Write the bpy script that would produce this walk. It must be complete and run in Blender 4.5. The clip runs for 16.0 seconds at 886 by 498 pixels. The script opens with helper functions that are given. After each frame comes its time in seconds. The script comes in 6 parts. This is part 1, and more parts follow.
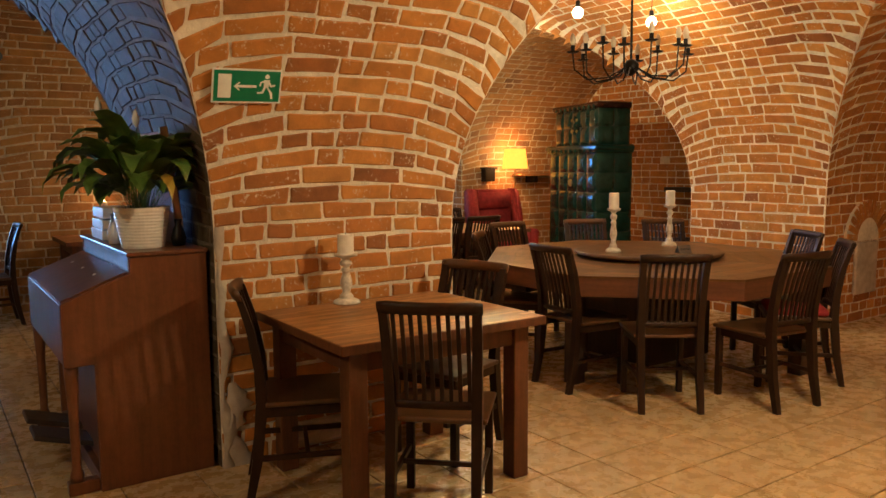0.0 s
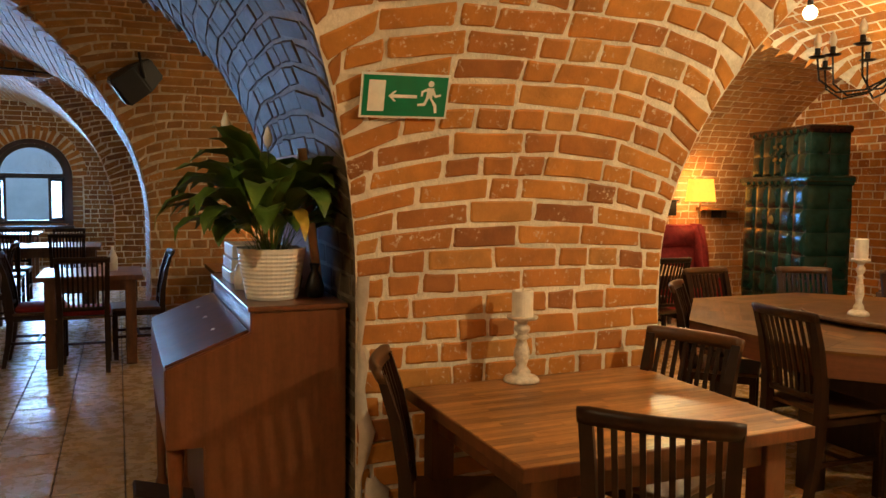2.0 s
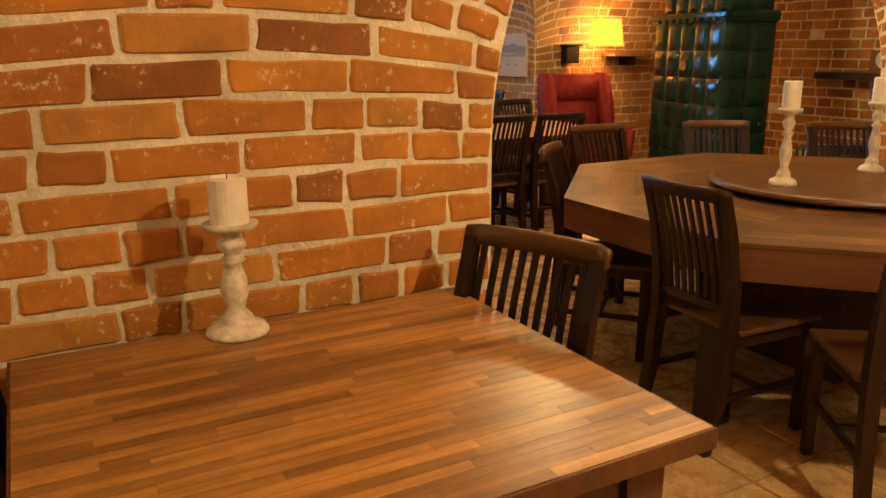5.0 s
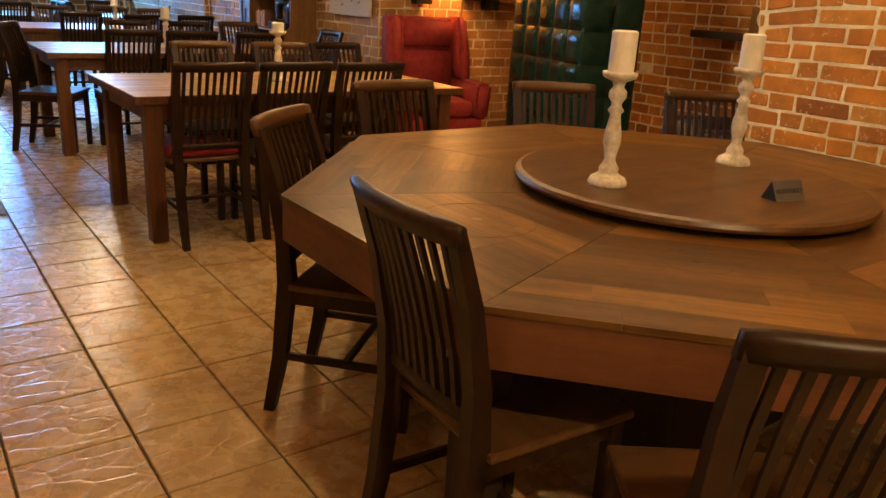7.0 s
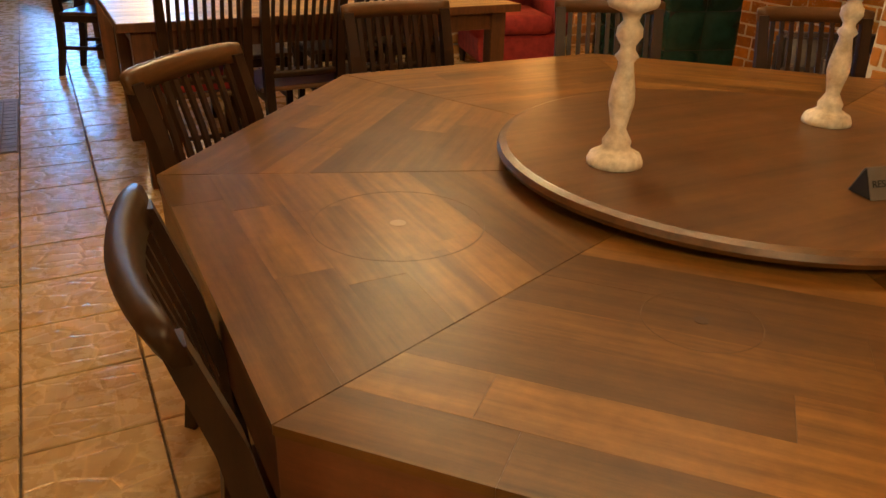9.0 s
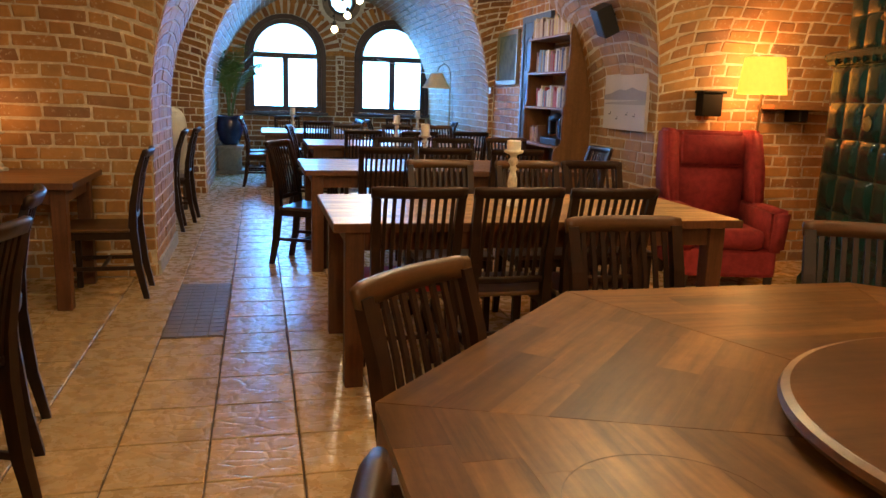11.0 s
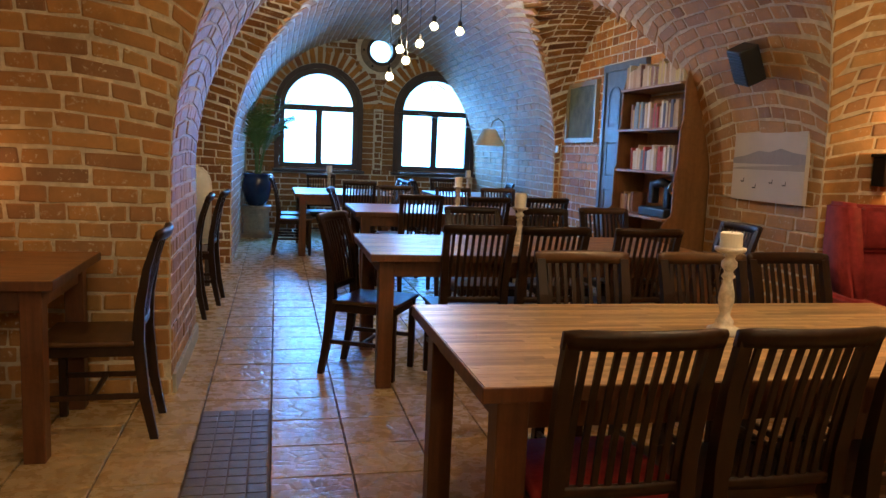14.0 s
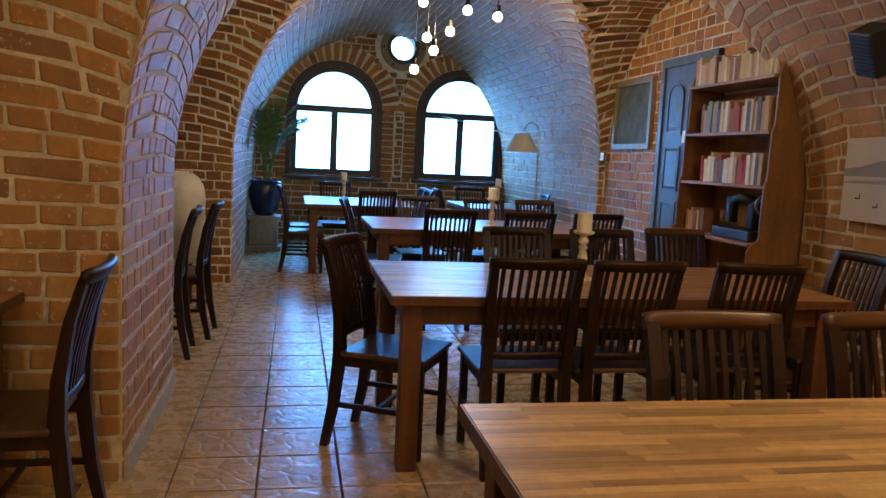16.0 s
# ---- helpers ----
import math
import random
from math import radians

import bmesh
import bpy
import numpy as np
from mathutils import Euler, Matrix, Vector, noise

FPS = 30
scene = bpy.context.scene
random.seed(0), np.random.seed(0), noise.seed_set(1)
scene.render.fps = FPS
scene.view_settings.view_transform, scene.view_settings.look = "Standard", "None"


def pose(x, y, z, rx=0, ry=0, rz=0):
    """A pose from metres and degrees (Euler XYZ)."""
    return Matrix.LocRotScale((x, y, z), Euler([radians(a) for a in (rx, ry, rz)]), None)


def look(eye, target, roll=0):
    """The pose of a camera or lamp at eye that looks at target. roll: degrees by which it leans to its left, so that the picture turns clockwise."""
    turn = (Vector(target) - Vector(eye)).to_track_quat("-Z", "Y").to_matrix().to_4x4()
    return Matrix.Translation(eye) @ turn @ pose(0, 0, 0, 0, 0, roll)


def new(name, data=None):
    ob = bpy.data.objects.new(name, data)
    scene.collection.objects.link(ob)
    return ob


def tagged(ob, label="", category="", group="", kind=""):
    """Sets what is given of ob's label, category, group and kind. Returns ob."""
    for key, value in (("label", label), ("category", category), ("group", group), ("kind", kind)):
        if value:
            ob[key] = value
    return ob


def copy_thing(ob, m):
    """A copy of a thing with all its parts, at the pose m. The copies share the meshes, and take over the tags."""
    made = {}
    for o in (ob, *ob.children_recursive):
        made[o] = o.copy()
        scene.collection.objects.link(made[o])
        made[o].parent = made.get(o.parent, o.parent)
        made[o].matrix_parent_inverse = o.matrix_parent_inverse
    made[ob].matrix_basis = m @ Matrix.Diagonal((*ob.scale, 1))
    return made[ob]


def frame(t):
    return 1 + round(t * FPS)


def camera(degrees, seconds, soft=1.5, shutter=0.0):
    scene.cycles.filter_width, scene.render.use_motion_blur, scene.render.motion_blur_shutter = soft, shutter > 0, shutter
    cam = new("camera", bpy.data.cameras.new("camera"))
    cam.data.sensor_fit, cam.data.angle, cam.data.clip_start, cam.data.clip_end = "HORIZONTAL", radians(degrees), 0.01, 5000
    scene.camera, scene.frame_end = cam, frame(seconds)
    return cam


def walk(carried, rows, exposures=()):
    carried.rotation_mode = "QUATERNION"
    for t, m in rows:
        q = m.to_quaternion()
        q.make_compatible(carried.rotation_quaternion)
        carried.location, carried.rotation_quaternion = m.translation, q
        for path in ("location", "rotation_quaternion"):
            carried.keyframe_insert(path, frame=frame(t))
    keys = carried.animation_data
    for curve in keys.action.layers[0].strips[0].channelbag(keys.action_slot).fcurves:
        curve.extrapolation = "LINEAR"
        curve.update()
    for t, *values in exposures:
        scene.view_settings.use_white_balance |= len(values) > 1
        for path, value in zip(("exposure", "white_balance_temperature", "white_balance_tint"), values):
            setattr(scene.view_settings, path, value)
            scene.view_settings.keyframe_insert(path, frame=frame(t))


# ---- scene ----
cam = camera(60.2, 16.0)
PATH = [
    (0, (0.427, 0.255, 1.46), (1.553, 1.893, 1.243), -0.4),
    (0.5, (0.542, 0.417, 1.466), (1.766, 1.982, 1.234), -0.4),
    (1, (0.701, 0.608, 1.464), (1.889, 2.2, 1.229), 0.3),
    (1.5, (0.763, 0.894, 1.458), (1.764, 2.61, 1.229), 0.7),
    (2, (0.77, 1.133, 1.492), (1.551, 2.968, 1.344), 0.6),
    (2.5, (0.822, 1.283, 1.478), (1.359, 3.205, 1.343), 0.4),
    (3, (0.945, 1.487, 1.458), (1.347, 3.441, 1.313), 0.3),
    (3.5, (1.062, 1.71, 1.445), (1.552, 3.632, 1.192), 0.4),
    (4, (1.206, 1.934, 1.436), (1.921, 3.763, 1.058), -0.5),
    (4.5, (1.523, 1.988, 1.433), (2.221, 3.787, 0.905), -1.1),
    (5, (1.818, 2.046, 1.384), (2.748, 3.743, 0.878), -0.2),
    (5.2, (1.937, 2.098, 1.358), (2.945, 3.744, 0.833), 0.0),
    (7.3, (3.142, 2.772, 1.311), (4.267, 4.294, 0.663), 3.5),
    (7.5, (3.241, 2.799, 1.308), (4.296, 4.355, 0.627), 2.9),
    (8, (3.508, 2.867, 1.315), (4.435, 4.466, 0.551), 2.1),
    (8.5, (3.64, 2.962, 1.313), (4.524, 4.553, 0.483), 1.8),
    (9, (3.71, 3.043, 1.319), (4.533, 4.652, 0.461), 1.3),
    (9.5, (3.758, 3.068, 1.331), (4.506, 4.742, 0.531), 1.2),
    (10, (3.761, 3.095, 1.332), (4.375, 4.895, 0.713), 1.8),
    (12.3, (3.425, 3.995, 1.292), (3.842, 5.924, 0.969), 1.7),
    (12.5, (3.402, 4.115, 1.304), (3.817, 6.046, 0.985), 1.8),
    (13, (3.375, 4.391, 1.327), (3.797, 6.322, 1.025), 2.0),
    (13.5, (3.424, 4.638, 1.317), (3.857, 6.571, 1.044), 2.1),
    (14, (3.466, 4.866, 1.333), (3.896, 6.803, 1.082), 2.3),
    (14.5, (3.47, 5.16, 1.339), (3.892, 7.1, 1.098), 2.4),
    (15, (3.499, 5.438, 1.332), (3.92, 7.378, 1.09), 2.3),
    (15.5, (3.583, 5.696, 1.341), (4.003, 7.637, 1.099), 2.3),
    (16, (3.577, 5.934, 1.333), (3.963, 7.881, 1.095), 2.8),
]
walk(cam, [(t, look(eye, target, roll)) for t, eye, target, roll in PATH],
     exposures=[(0, 0.36, 5550, 10), (2.0, 0.42, 5950, 10), (3.2, 0.38, 6250, 10), (4.2, 0.48, 6500, 10), (5.2, 0.56, 6500, 10), (7.4, 0.42, 6500, 10), (9.0, 0.46, 6450, 10), (10.2, 0.48, 6150, 10), (12.3, 0.1, 5650, 10), (14.5, 0.1, 5700, 10), (16.0, -0.04, 5700, 10)])

# ---- light ----
world = bpy.data.worlds.new("sky")
scene.world = world
world.use_nodes = True
wn = world.node_tree.nodes
sky = wn.new("ShaderNodeTexSky")
sky.sky_type, sky.sun_disc = "NISHITA", False
sky.sun_elevation, sky.sun_rotation = radians(40), radians(200)
wn["Background"].inputs["Strength"].default_value = 0.12
world.node_tree.links.new(sky.outputs[0], wn["Background"].inputs[0])


def area_lamp(name, m, sx, sy, watts, colour):
    d = bpy.data.lights.new(name, "AREA")
    d.shape, d.size, d.size_y, d.energy, d.color = "RECTANGLE", sx, sy, watts, colour
    d.spread = radians(105)
    ob = new(name, d)
    ob.matrix_world = m
    return ob


def bulb_lamp(name, p, watts, colour, radius=0.03):
    d = bpy.data.lights.new(name, "POINT")
    d.energy, d.color, d.shadow_soft_size = watts, colour, radius
    ob = new(name, d)
    ob.location = p
    return ob


DAY = (0.12, 0.43, 1.0)
DAY_PALE = (0.36, 0.62, 1.0)
WARM = (1.0, 0.73, 0.36)
YWIN = 17.5
for wx in (4.13, 6.05):
    area_lamp("window_daylight", look((wx, YWIN + 0.12, 1.7), (wx, 13.0, -0.6)), 1.1, 1.5, 44, DAY)
for wx in (-2.55, -0.72):
    area_lamp("window_daylight", look((wx, YWIN + 0.12, 1.5), (wx, 12.5, -0.3)), 1.1, 1.5, 98, DAY_PALE)
bulb_lamp("pendant_light", (4.97, 4.9, 2.69), 26, WARM, 0.05)
bulb_lamp("pendant_light", (5.63, 4.7, 2.65), 19, WARM, 0.05)
bulb_lamp("pendant_light", (3.75, 1.75, 2.36), 100, WARM, 0.05)
bulb_lamp("pendant_light", (5.5, 6.9, 2.7), 90, WARM, 0.05)
bulb_lamp("pendant_light", (3.2, 6.5, 2.72), 22, WARM, 0.05)
bulb_lamp("pendant_light", (-1.0, 2.2, 2.75), 100, WARM, 0.05)
bulb_lamp("floor_lamp_light", (7.47, 8.68, 1.5), 15, (1.0, 0.5, 0.15), 0.05)
bulb_lamp("left_lamp_light", (-2.26, 13.4, 1.45), 16, (1.0, 0.5, 0.15), 0.05)
bulb_lamp("pendant_light", (4.75, 11.9, 2.3), 58, (1.0, 0.78, 0.48), 0.04)
bulb_lamp("candle_light", (2.03, 8.78, 1.17), 1.2, (1.0, 0.4, 0.1), 0.012)


# ---- materials ----
def material(name):
    m = bpy.data.materials.new(name)
    m.use_nodes = True
    return m, m.node_tree.nodes, m.node_tree.links, m.node_tree.nodes["Principled BSDF"]


def ramp(nodes, stops):
    r = nodes.new("ShaderNodeValToRGB")
    el = r.color_ramp.elements
    while len(el) < len(stops):
        el.new(0.5)
    for e, (p, c) in zip(el, stops):
        e.position, e.color = p, (*c, 1)
    return r


def texcoord(nodes, links, kind="Object", scale=(1, 1, 1)):
    t = nodes.new("ShaderNodeTexCoord")
    mp = nodes.new("ShaderNodeMapping")
    mp.inputs["Scale"].default_value = scale
    links.new(t.outputs[kind], mp.inputs[0])
    return mp.outputs[0]


def noise_tex(nodes, links, co, scale, detail=4, rough=0.6):
    n = nodes.new("ShaderNodeTexNoise")
    n.inputs["Scale"].default_value, n.inputs["Detail"].default_value, n.inputs["Roughness"].default_value = scale, detail, rough
    links.new(co, n.inputs["Vector"])
    return n.outputs["Fac"]


def mix(nodes, links, fac, a, b, kind="MIX"):
    m = nodes.new("ShaderNodeMix")
    m.data_type, m.blend_type = "RGBA", kind
    for sock, v in ((m.inputs[0], fac), (m.inputs[6], a), (m.inputs[7], b)):
        if isinstance(v, (int, float)):
            sock.default_value = v
        elif isinstance(v, tuple):
            sock.default_value = (*v, 1)
        else:
            links.new(v, sock)
    return m.outputs[2]


def bump(nodes, links, bsdf, height, strength=0.3, dist=0.01):
    b = nodes.new("ShaderNodeBump")
    b.inputs["Strength"].default_value, b.inputs["Distance"].default_value = strength, dist
    links.new(height, b.inputs["Height"])
    links.new(b.outputs[0], bsdf.inputs["Normal"])


def brick_material(name, per_object, wash=0.0, brick_tone=1.0):
    m, n, l, b = material(name)
    co = texcoord(n, l, "Object")
    if per_object:
        info = n.new("ShaderNodeObjectInfo")
        rnd = info.outputs["Random"]
        g = n.new("ShaderNodeNewGeometry")
        co = g.outputs["Position"]
    else:
        g = n.new("ShaderNodeNewGeometry")
        rnd = g.outputs["Random Per Island"]
        co = g.outputs["Position"]
    base = ramp(n, [(0.0, (0.26, 0.09, 0.018)), (0.1, (0.38, 0.14, 0.02)), (0.5, (0.49, 0.192, 0.022)), (0.85, (0.55, 0.232, 0.03)), (1.0, (0.5, 0.24, 0.05))])
    l.new(rnd, base.inputs[0])
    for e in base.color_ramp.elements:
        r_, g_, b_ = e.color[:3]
        e.color = (r_ * brick_tone, g_ * brick_tone * (1.08 if brick_tone < 1 else 1), b_ * brick_tone + 0.03 * (1 - brick_tone), 1)
    blotch = ramp(n, [(0.3, (0.72, 0.72, 0.72)), (0.7, (1.12, 1.12, 1.12))])
    l.new(noise_tex(n, l, co, 9, 3), blotch.inputs[0])
    c = mix(n, l, 1.0, base.outputs[0], blotch.outputs[0], "MULTIPLY")
    spots = ramp(n, [(0.58, (0, 0, 0)), (0.64, (1, 1, 1))])
    l.new(noise_tex(n, l, co, 45, 5, 0.7), spots.inputs[0])
    patch = ramp(n, [(0.47, (0, 0, 0)), (0.57, (1, 1, 1))])
    l.new(noise_tex(n, l, co, 5.5, 3), patch.inputs[0])
    f = mix(n, l, 1.0, spots.outputs[0], patch.outputs[0], "MULTIPLY")
    c = mix(n, l, f, c, (0.62, 0.52, 0.38))
    if wash:
        w = ramp(n, [(0.32, (0.12, 0.12, 0.12)), (0.6, (wash, wash, wash))])
        l.new(noise_tex(n, l, co, 3.5, 6, 0.7), w.inputs[0])
        c = mix(n, l, w.outputs[0], c, (0.42, 0.35, 0.24))
    l.new(c, b.inputs["Base Color"])
    b.inputs["Roughness"].default_value = 0.62
    bump(n, l, b, noise_tex(n, l, co, 60, 6, 0.7), 0.5, 0.006)
    return m


BRICK = brick_material("brick", False)
BRICK_OB = brick_material("brick_single", True)
BRICK_WASHED = brick_material("limewashed_brick", False, 0.6)
# brick colours scaled to 0.6, for the window end walls and back bay
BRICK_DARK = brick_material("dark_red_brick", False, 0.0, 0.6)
BRICK_OLD = brick_material("weathered_brick", False, 0.2, 0.84)


def speckle(name, c1, c2, scale, rough=0.7, bumps=0.3, dist=0.004, metal=0.0, scale2=None):
    m, n, l, b = material(name)
    g = n.new("ShaderNodeNewGeometry")
    co = g.outputs["Position"]
    r = ramp(n, [(0.3, c1), (0.7, c2)])
    l.new(noise_tex(n, l, co, scale, 5), r.inputs[0])
    c = r.outputs[0]
    if scale2:
        r2 = ramp(n, [(0.35, (0.8, 0.8, 0.8)), (0.65, (1.1, 1.1, 1.1))])
        l.new(noise_tex(n, l, co, scale2, 3), r2.inputs[0])
        c = mix(n, l, 1.0, c, r2.outputs[0], "MULTIPLY")
    l.new(c, b.inputs["Base Color"])
    b.inputs["Roughness"].default_value, b.inputs["Metallic"].default_value = rough, metal
    if bumps:
        bump(n, l, b, noise_tex(n, l, co, scale * 3, 5), bumps, dist)
    return m


MORTAR = speckle("lime_mortar", (0.66, 0.6, 0.47), (0.86, 0.8, 0.67), 30, 0.9, 0.8, 0.008, scale2=4)
MORTAR_OLD = speckle("weathered_mortar", (0.5, 0.42, 0.3), (0.74, 0.65, 0.5), 22, 0.9, 0.8, 0.008, scale2=4)
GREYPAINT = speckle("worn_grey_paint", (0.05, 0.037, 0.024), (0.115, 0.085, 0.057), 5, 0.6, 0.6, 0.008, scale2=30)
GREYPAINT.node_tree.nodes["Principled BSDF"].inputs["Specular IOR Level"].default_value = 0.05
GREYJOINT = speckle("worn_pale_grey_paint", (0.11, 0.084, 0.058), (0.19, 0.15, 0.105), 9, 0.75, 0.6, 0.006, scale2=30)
PLASTER = speckle("old_plaster", (0.42, 0.36, 0.29), (0.6, 0.53, 0.45), 14, 0.85, 0.5, 0.006, scale2=3)


def tile_material():
    m, n, l, b = material("floor_tile")
    g = n.new("ShaderNodeNewGeometry")
    co = g.outputs["Position"]
    info = n.new("ShaderNodeObjectInfo")
    r = ramp(n, [(0.3, (0.43, 0.29, 0.125)), (0.7, (0.6, 0.425, 0.21))])
    l.new(noise_tex(n, l, co, 7, 5), r.inputs[0])
    v = n.new("ShaderNodeTexVoronoi")
    v.feature = "DISTANCE_TO_EDGE"
    v.inputs["Scale"].default_value = 10.5
    v.inputs["Randomness"].default_value = 0.85
    squash = n.new("ShaderNodeMapping")
    squash.inputs["Scale"].default_value = (0.8, 1.25, 1.0)
    l.new(co, squash.inputs[0])
    l.new(squash.outputs[0], v.inputs["Vector"])
    vr = ramp(n, [(0.0, (1.14, 1.13, 1.1)), (0.05, (1, 1, 1))])
    l.new(v.outputs["Distance"], vr.inputs[0])
    isl = ramp(n, [(0.0, (0.86, 0.86, 0.86)), (1.0, (1.08, 1.08, 1.08))])
    l.new(g.outputs["Random Per Island"], isl.inputs[0])
    c = mix(n, l, 1.0, r.outputs[0], vr.outputs[0], "MULTIPLY")
    c = mix(n, l, 1.0, c, isl.outputs[0], "MULTIPLY")
    l.new(c, b.inputs["Base Color"])
    rr = n.new("ShaderNodeMapRange")
    rr.inputs["To Min"].default_value, rr.inputs["To Max"].default_value = 0.21, 0.34
    l.new(noise_tex(n, l, co, 12, 4), rr.inputs[0])
    l.new(rr.outputs[0], b.inputs["Roughness"])
    hr = ramp(n, [(0.0, (0, 0, 0)), (0.1, (1, 1, 1))])
    l.new(v.outputs["Distance"], hr.inputs[0])
    bump(n, l, b, hr.outputs[0], 0.45, 0.003)
    return m


TILE = tile_material()
GROUT = speckle("tile_grout", (0.1, 0.075, 0.05), (0.17, 0.13, 0.09), 40, 0.9, 0.3, 0.003)


def wood(name, dark, light, axis=0, rough=0.35, scale=1.0, coat=0.0, single=False):
    m, n, l, b = material(name)
    sc = [9 * scale] * 3
    sc[axis] = 0.7 * scale
    co = texcoord(n, l, "Object", tuple(sc))
    g = n.new("ShaderNodeNewGeometry")
    info = n.new("ShaderNodeObjectInfo")
    rnd_out = info.outputs["Random"] if single else g.outputs["Random Per Island"]
    shift = n.new("ShaderNodeVectorMath")
    shift.operation = "MULTIPLY_ADD"
    shift.inputs[1].default_value = (37.0, 23.0, 11.0)
    l.new(rnd_out, shift.inputs[0])
    l.new(co, shift.inputs[2])
    f = noise_tex(n, l, shift.outputs[0], 3.0, 8, 0.65)
    r = ramp(n, [(0.28, dark), (0.72, light)])
    l.new(f, r.inputs[0])
    isl = ramp(n, [(0.0, (0.58, 0.53, 0.48)), (1.0, (1.36, 1.36, 1.32))])
    l.new(rnd_out, isl.inputs[0])
    c = mix(n, l, 1.0, r.outputs[0], isl.outputs[0], "MULTIPLY")
    mottle = ramp(n, [(0.32, (0.78, 0.76, 0.72)), (0.68, (1.14, 1.14, 1.12))])
    l.new(noise_tex(n, l, g.outputs["Position"], 28.0, 6, 0.7), mottle.inputs[0])
    c = mix(n, l, 0.75, c, mottle.outputs[0], "MULTIPLY")
    l.new(c, b.inputs["Base Color"])
    worn = n.new("ShaderNodeMapRange")
    worn.inputs["To Min"].default_value, worn.inputs["To Max"].default_value = max(0.285, rough * 0.9), max(0.33, rough * 1.45)
    l.new(noise_tex(n, l, g.outputs["Position"], 6.0, 5), worn.inputs[0])
    l.new(worn.outputs[0], b.inputs["Roughness"])
    b.inputs["Coat Weight"].default_value = coat
    bump(n, l, b, f, 0.12, 0.003)
    return m


TABLE_X = wood("butcher_block_wood", (0.15, 0.06, 0.018), (0.4, 0.2, 0.066), 0, 0.3)
TABLE_S = wood("butcher_block_stave", (0.17, 0.072, 0.018), (0.49, 0.255, 0.075), 0, 0.3, single=True)
TABLE_L = wood("straw_brown_stave", (0.28, 0.168, 0.068), (0.55, 0.37, 0.175), 0, 0.3, single=True)
TABLE_LEG = wood("table_leg_wood", (0.065, 0.023, 0.009), (0.15, 0.058, 0.021), 2, 0.38)
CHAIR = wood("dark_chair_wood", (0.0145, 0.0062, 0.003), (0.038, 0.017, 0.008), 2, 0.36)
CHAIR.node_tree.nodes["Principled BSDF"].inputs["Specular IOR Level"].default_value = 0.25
# paler than the chair frame, for all seats and some top rails
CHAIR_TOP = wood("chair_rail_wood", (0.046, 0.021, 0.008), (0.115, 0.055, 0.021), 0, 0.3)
OCT = wood("octagon_table_wood", (0.07, 0.034, 0.016), (0.2, 0.105, 0.048), 0, 0.33)
OCT_EDGE = wood("octagon_apron_wood", (0.06, 0.02, 0.008), (0.14, 0.05, 0.019), 0, 0.4)
PIANO = wood("harmonium_wood", (0.075, 0.027, 0.011), (0.16, 0.06, 0.024), 2, 0.25, 0.7)
PINE = wood("pine_wood", (0.21, 0.1, 0.034), (0.36, 0.185, 0.07), 2, 0.4, 0.7)
DARKWOOD = wood("dark_frame_wood", (0.02, 0.011, 0.007), (0.05, 0.028, 0.018), 2, 0.5)


def plain(name, c, rough=0.5, metal=0.0, emit=None, power=0.0, trans=0.0):
    m, n, l, b = material(name)
    g = n.new("ShaderNodeNewGeometry")
    r = ramp(n, [(0.25, tuple(x * 0.86 for x in c)), (0.75, tuple(min(1, x * 1.08) for x in c))])
    l.new(noise_tex(n, l, g.outputs["Position"], 25, 4), r.inputs[0])
    l.new(r.outputs[0], b.inputs["Base Color"])
    b.inputs["Roughness"].default_value, b.inputs["Metallic"].default_value = rough, metal
    b.inputs["Transmission Weight"].default_value = trans
    if emit:
        b.inputs["Emission Color"].default_value = (*emit, 1)
        b.inputs["Emission Strength"].default_value = power
    return m


WHITEPAINT = speckle("distressed_white_paint", (0.5, 0.42, 0.3), (0.78, 0.74, 0.66), 22, 0.6, 0.4, 0.003, scale2=60)
WAX = plain("candle_wax", (0.82, 0.79, 0.7), 0.5)
CERAMIC = plain("white_ceramic", (0.78, 0.77, 0.73), 0.3)
IRON = plain("black_iron", (0.012, 0.011, 0.011), 0.45, 0.6)
BLACK = plain("black_plastic", (0.014, 0.014, 0.016), 0.5)
REDCLOTH = speckle("red_velvet", (0.2, 0.012, 0.014), (0.34, 0.028, 0.026), 18, 0.85, 0.5, 0.004)
LEAF = speckle("leaf_green", (0.045, 0.095, 0.012), (0.12, 0.2, 0.035), 14, 0.38, 0.2, 0.003)
YLEAF = speckle("yellow_leaf", (0.3, 0.22, 0.02), (0.42, 0.32, 0.04), 14, 0.4, 0.2, 0.003)
GREENSIGN = plain("sign_green", (0.0, 0.19, 0.085), 0.4)
SIGNWHITE = plain("sign_white", (0.78, 0.79, 0.74), 0.4)
SHADE = plain("orange_lamp_shade", (0.75, 0.36, 0.08), 0.8, 0, (1.0, 0.38, 0.03), 1.6)
SHADE_CREAM = plain("cream_lamp_shade", (0.85, 0.77, 0.6), 0.8)
BULBGLOW = plain("glowing_bulb", (1, 0.9, 0.7), 0.3, 0, (1.0, 0.72, 0.36), 14)
BULBDIM = plain("candle_bulb_glass", (0.75, 0.68, 0.55), 0.12)
STOVE = speckle("green_glazed_tile", (0.004, 0.018, 0.014), (0.014, 0.046, 0.036), 8, 0.06, 0.3, 0.01)
BLUEPOT = speckle("blue_glaze", (0.008, 0.02, 0.08), (0.02, 0.045, 0.16), 6, 0.15, 0.1, 0.003)
STONE = speckle("grey_stone", (0.32, 0.31, 0.29), (0.48, 0.46, 0.43), 20, 0.85, 0.5, 0.005)
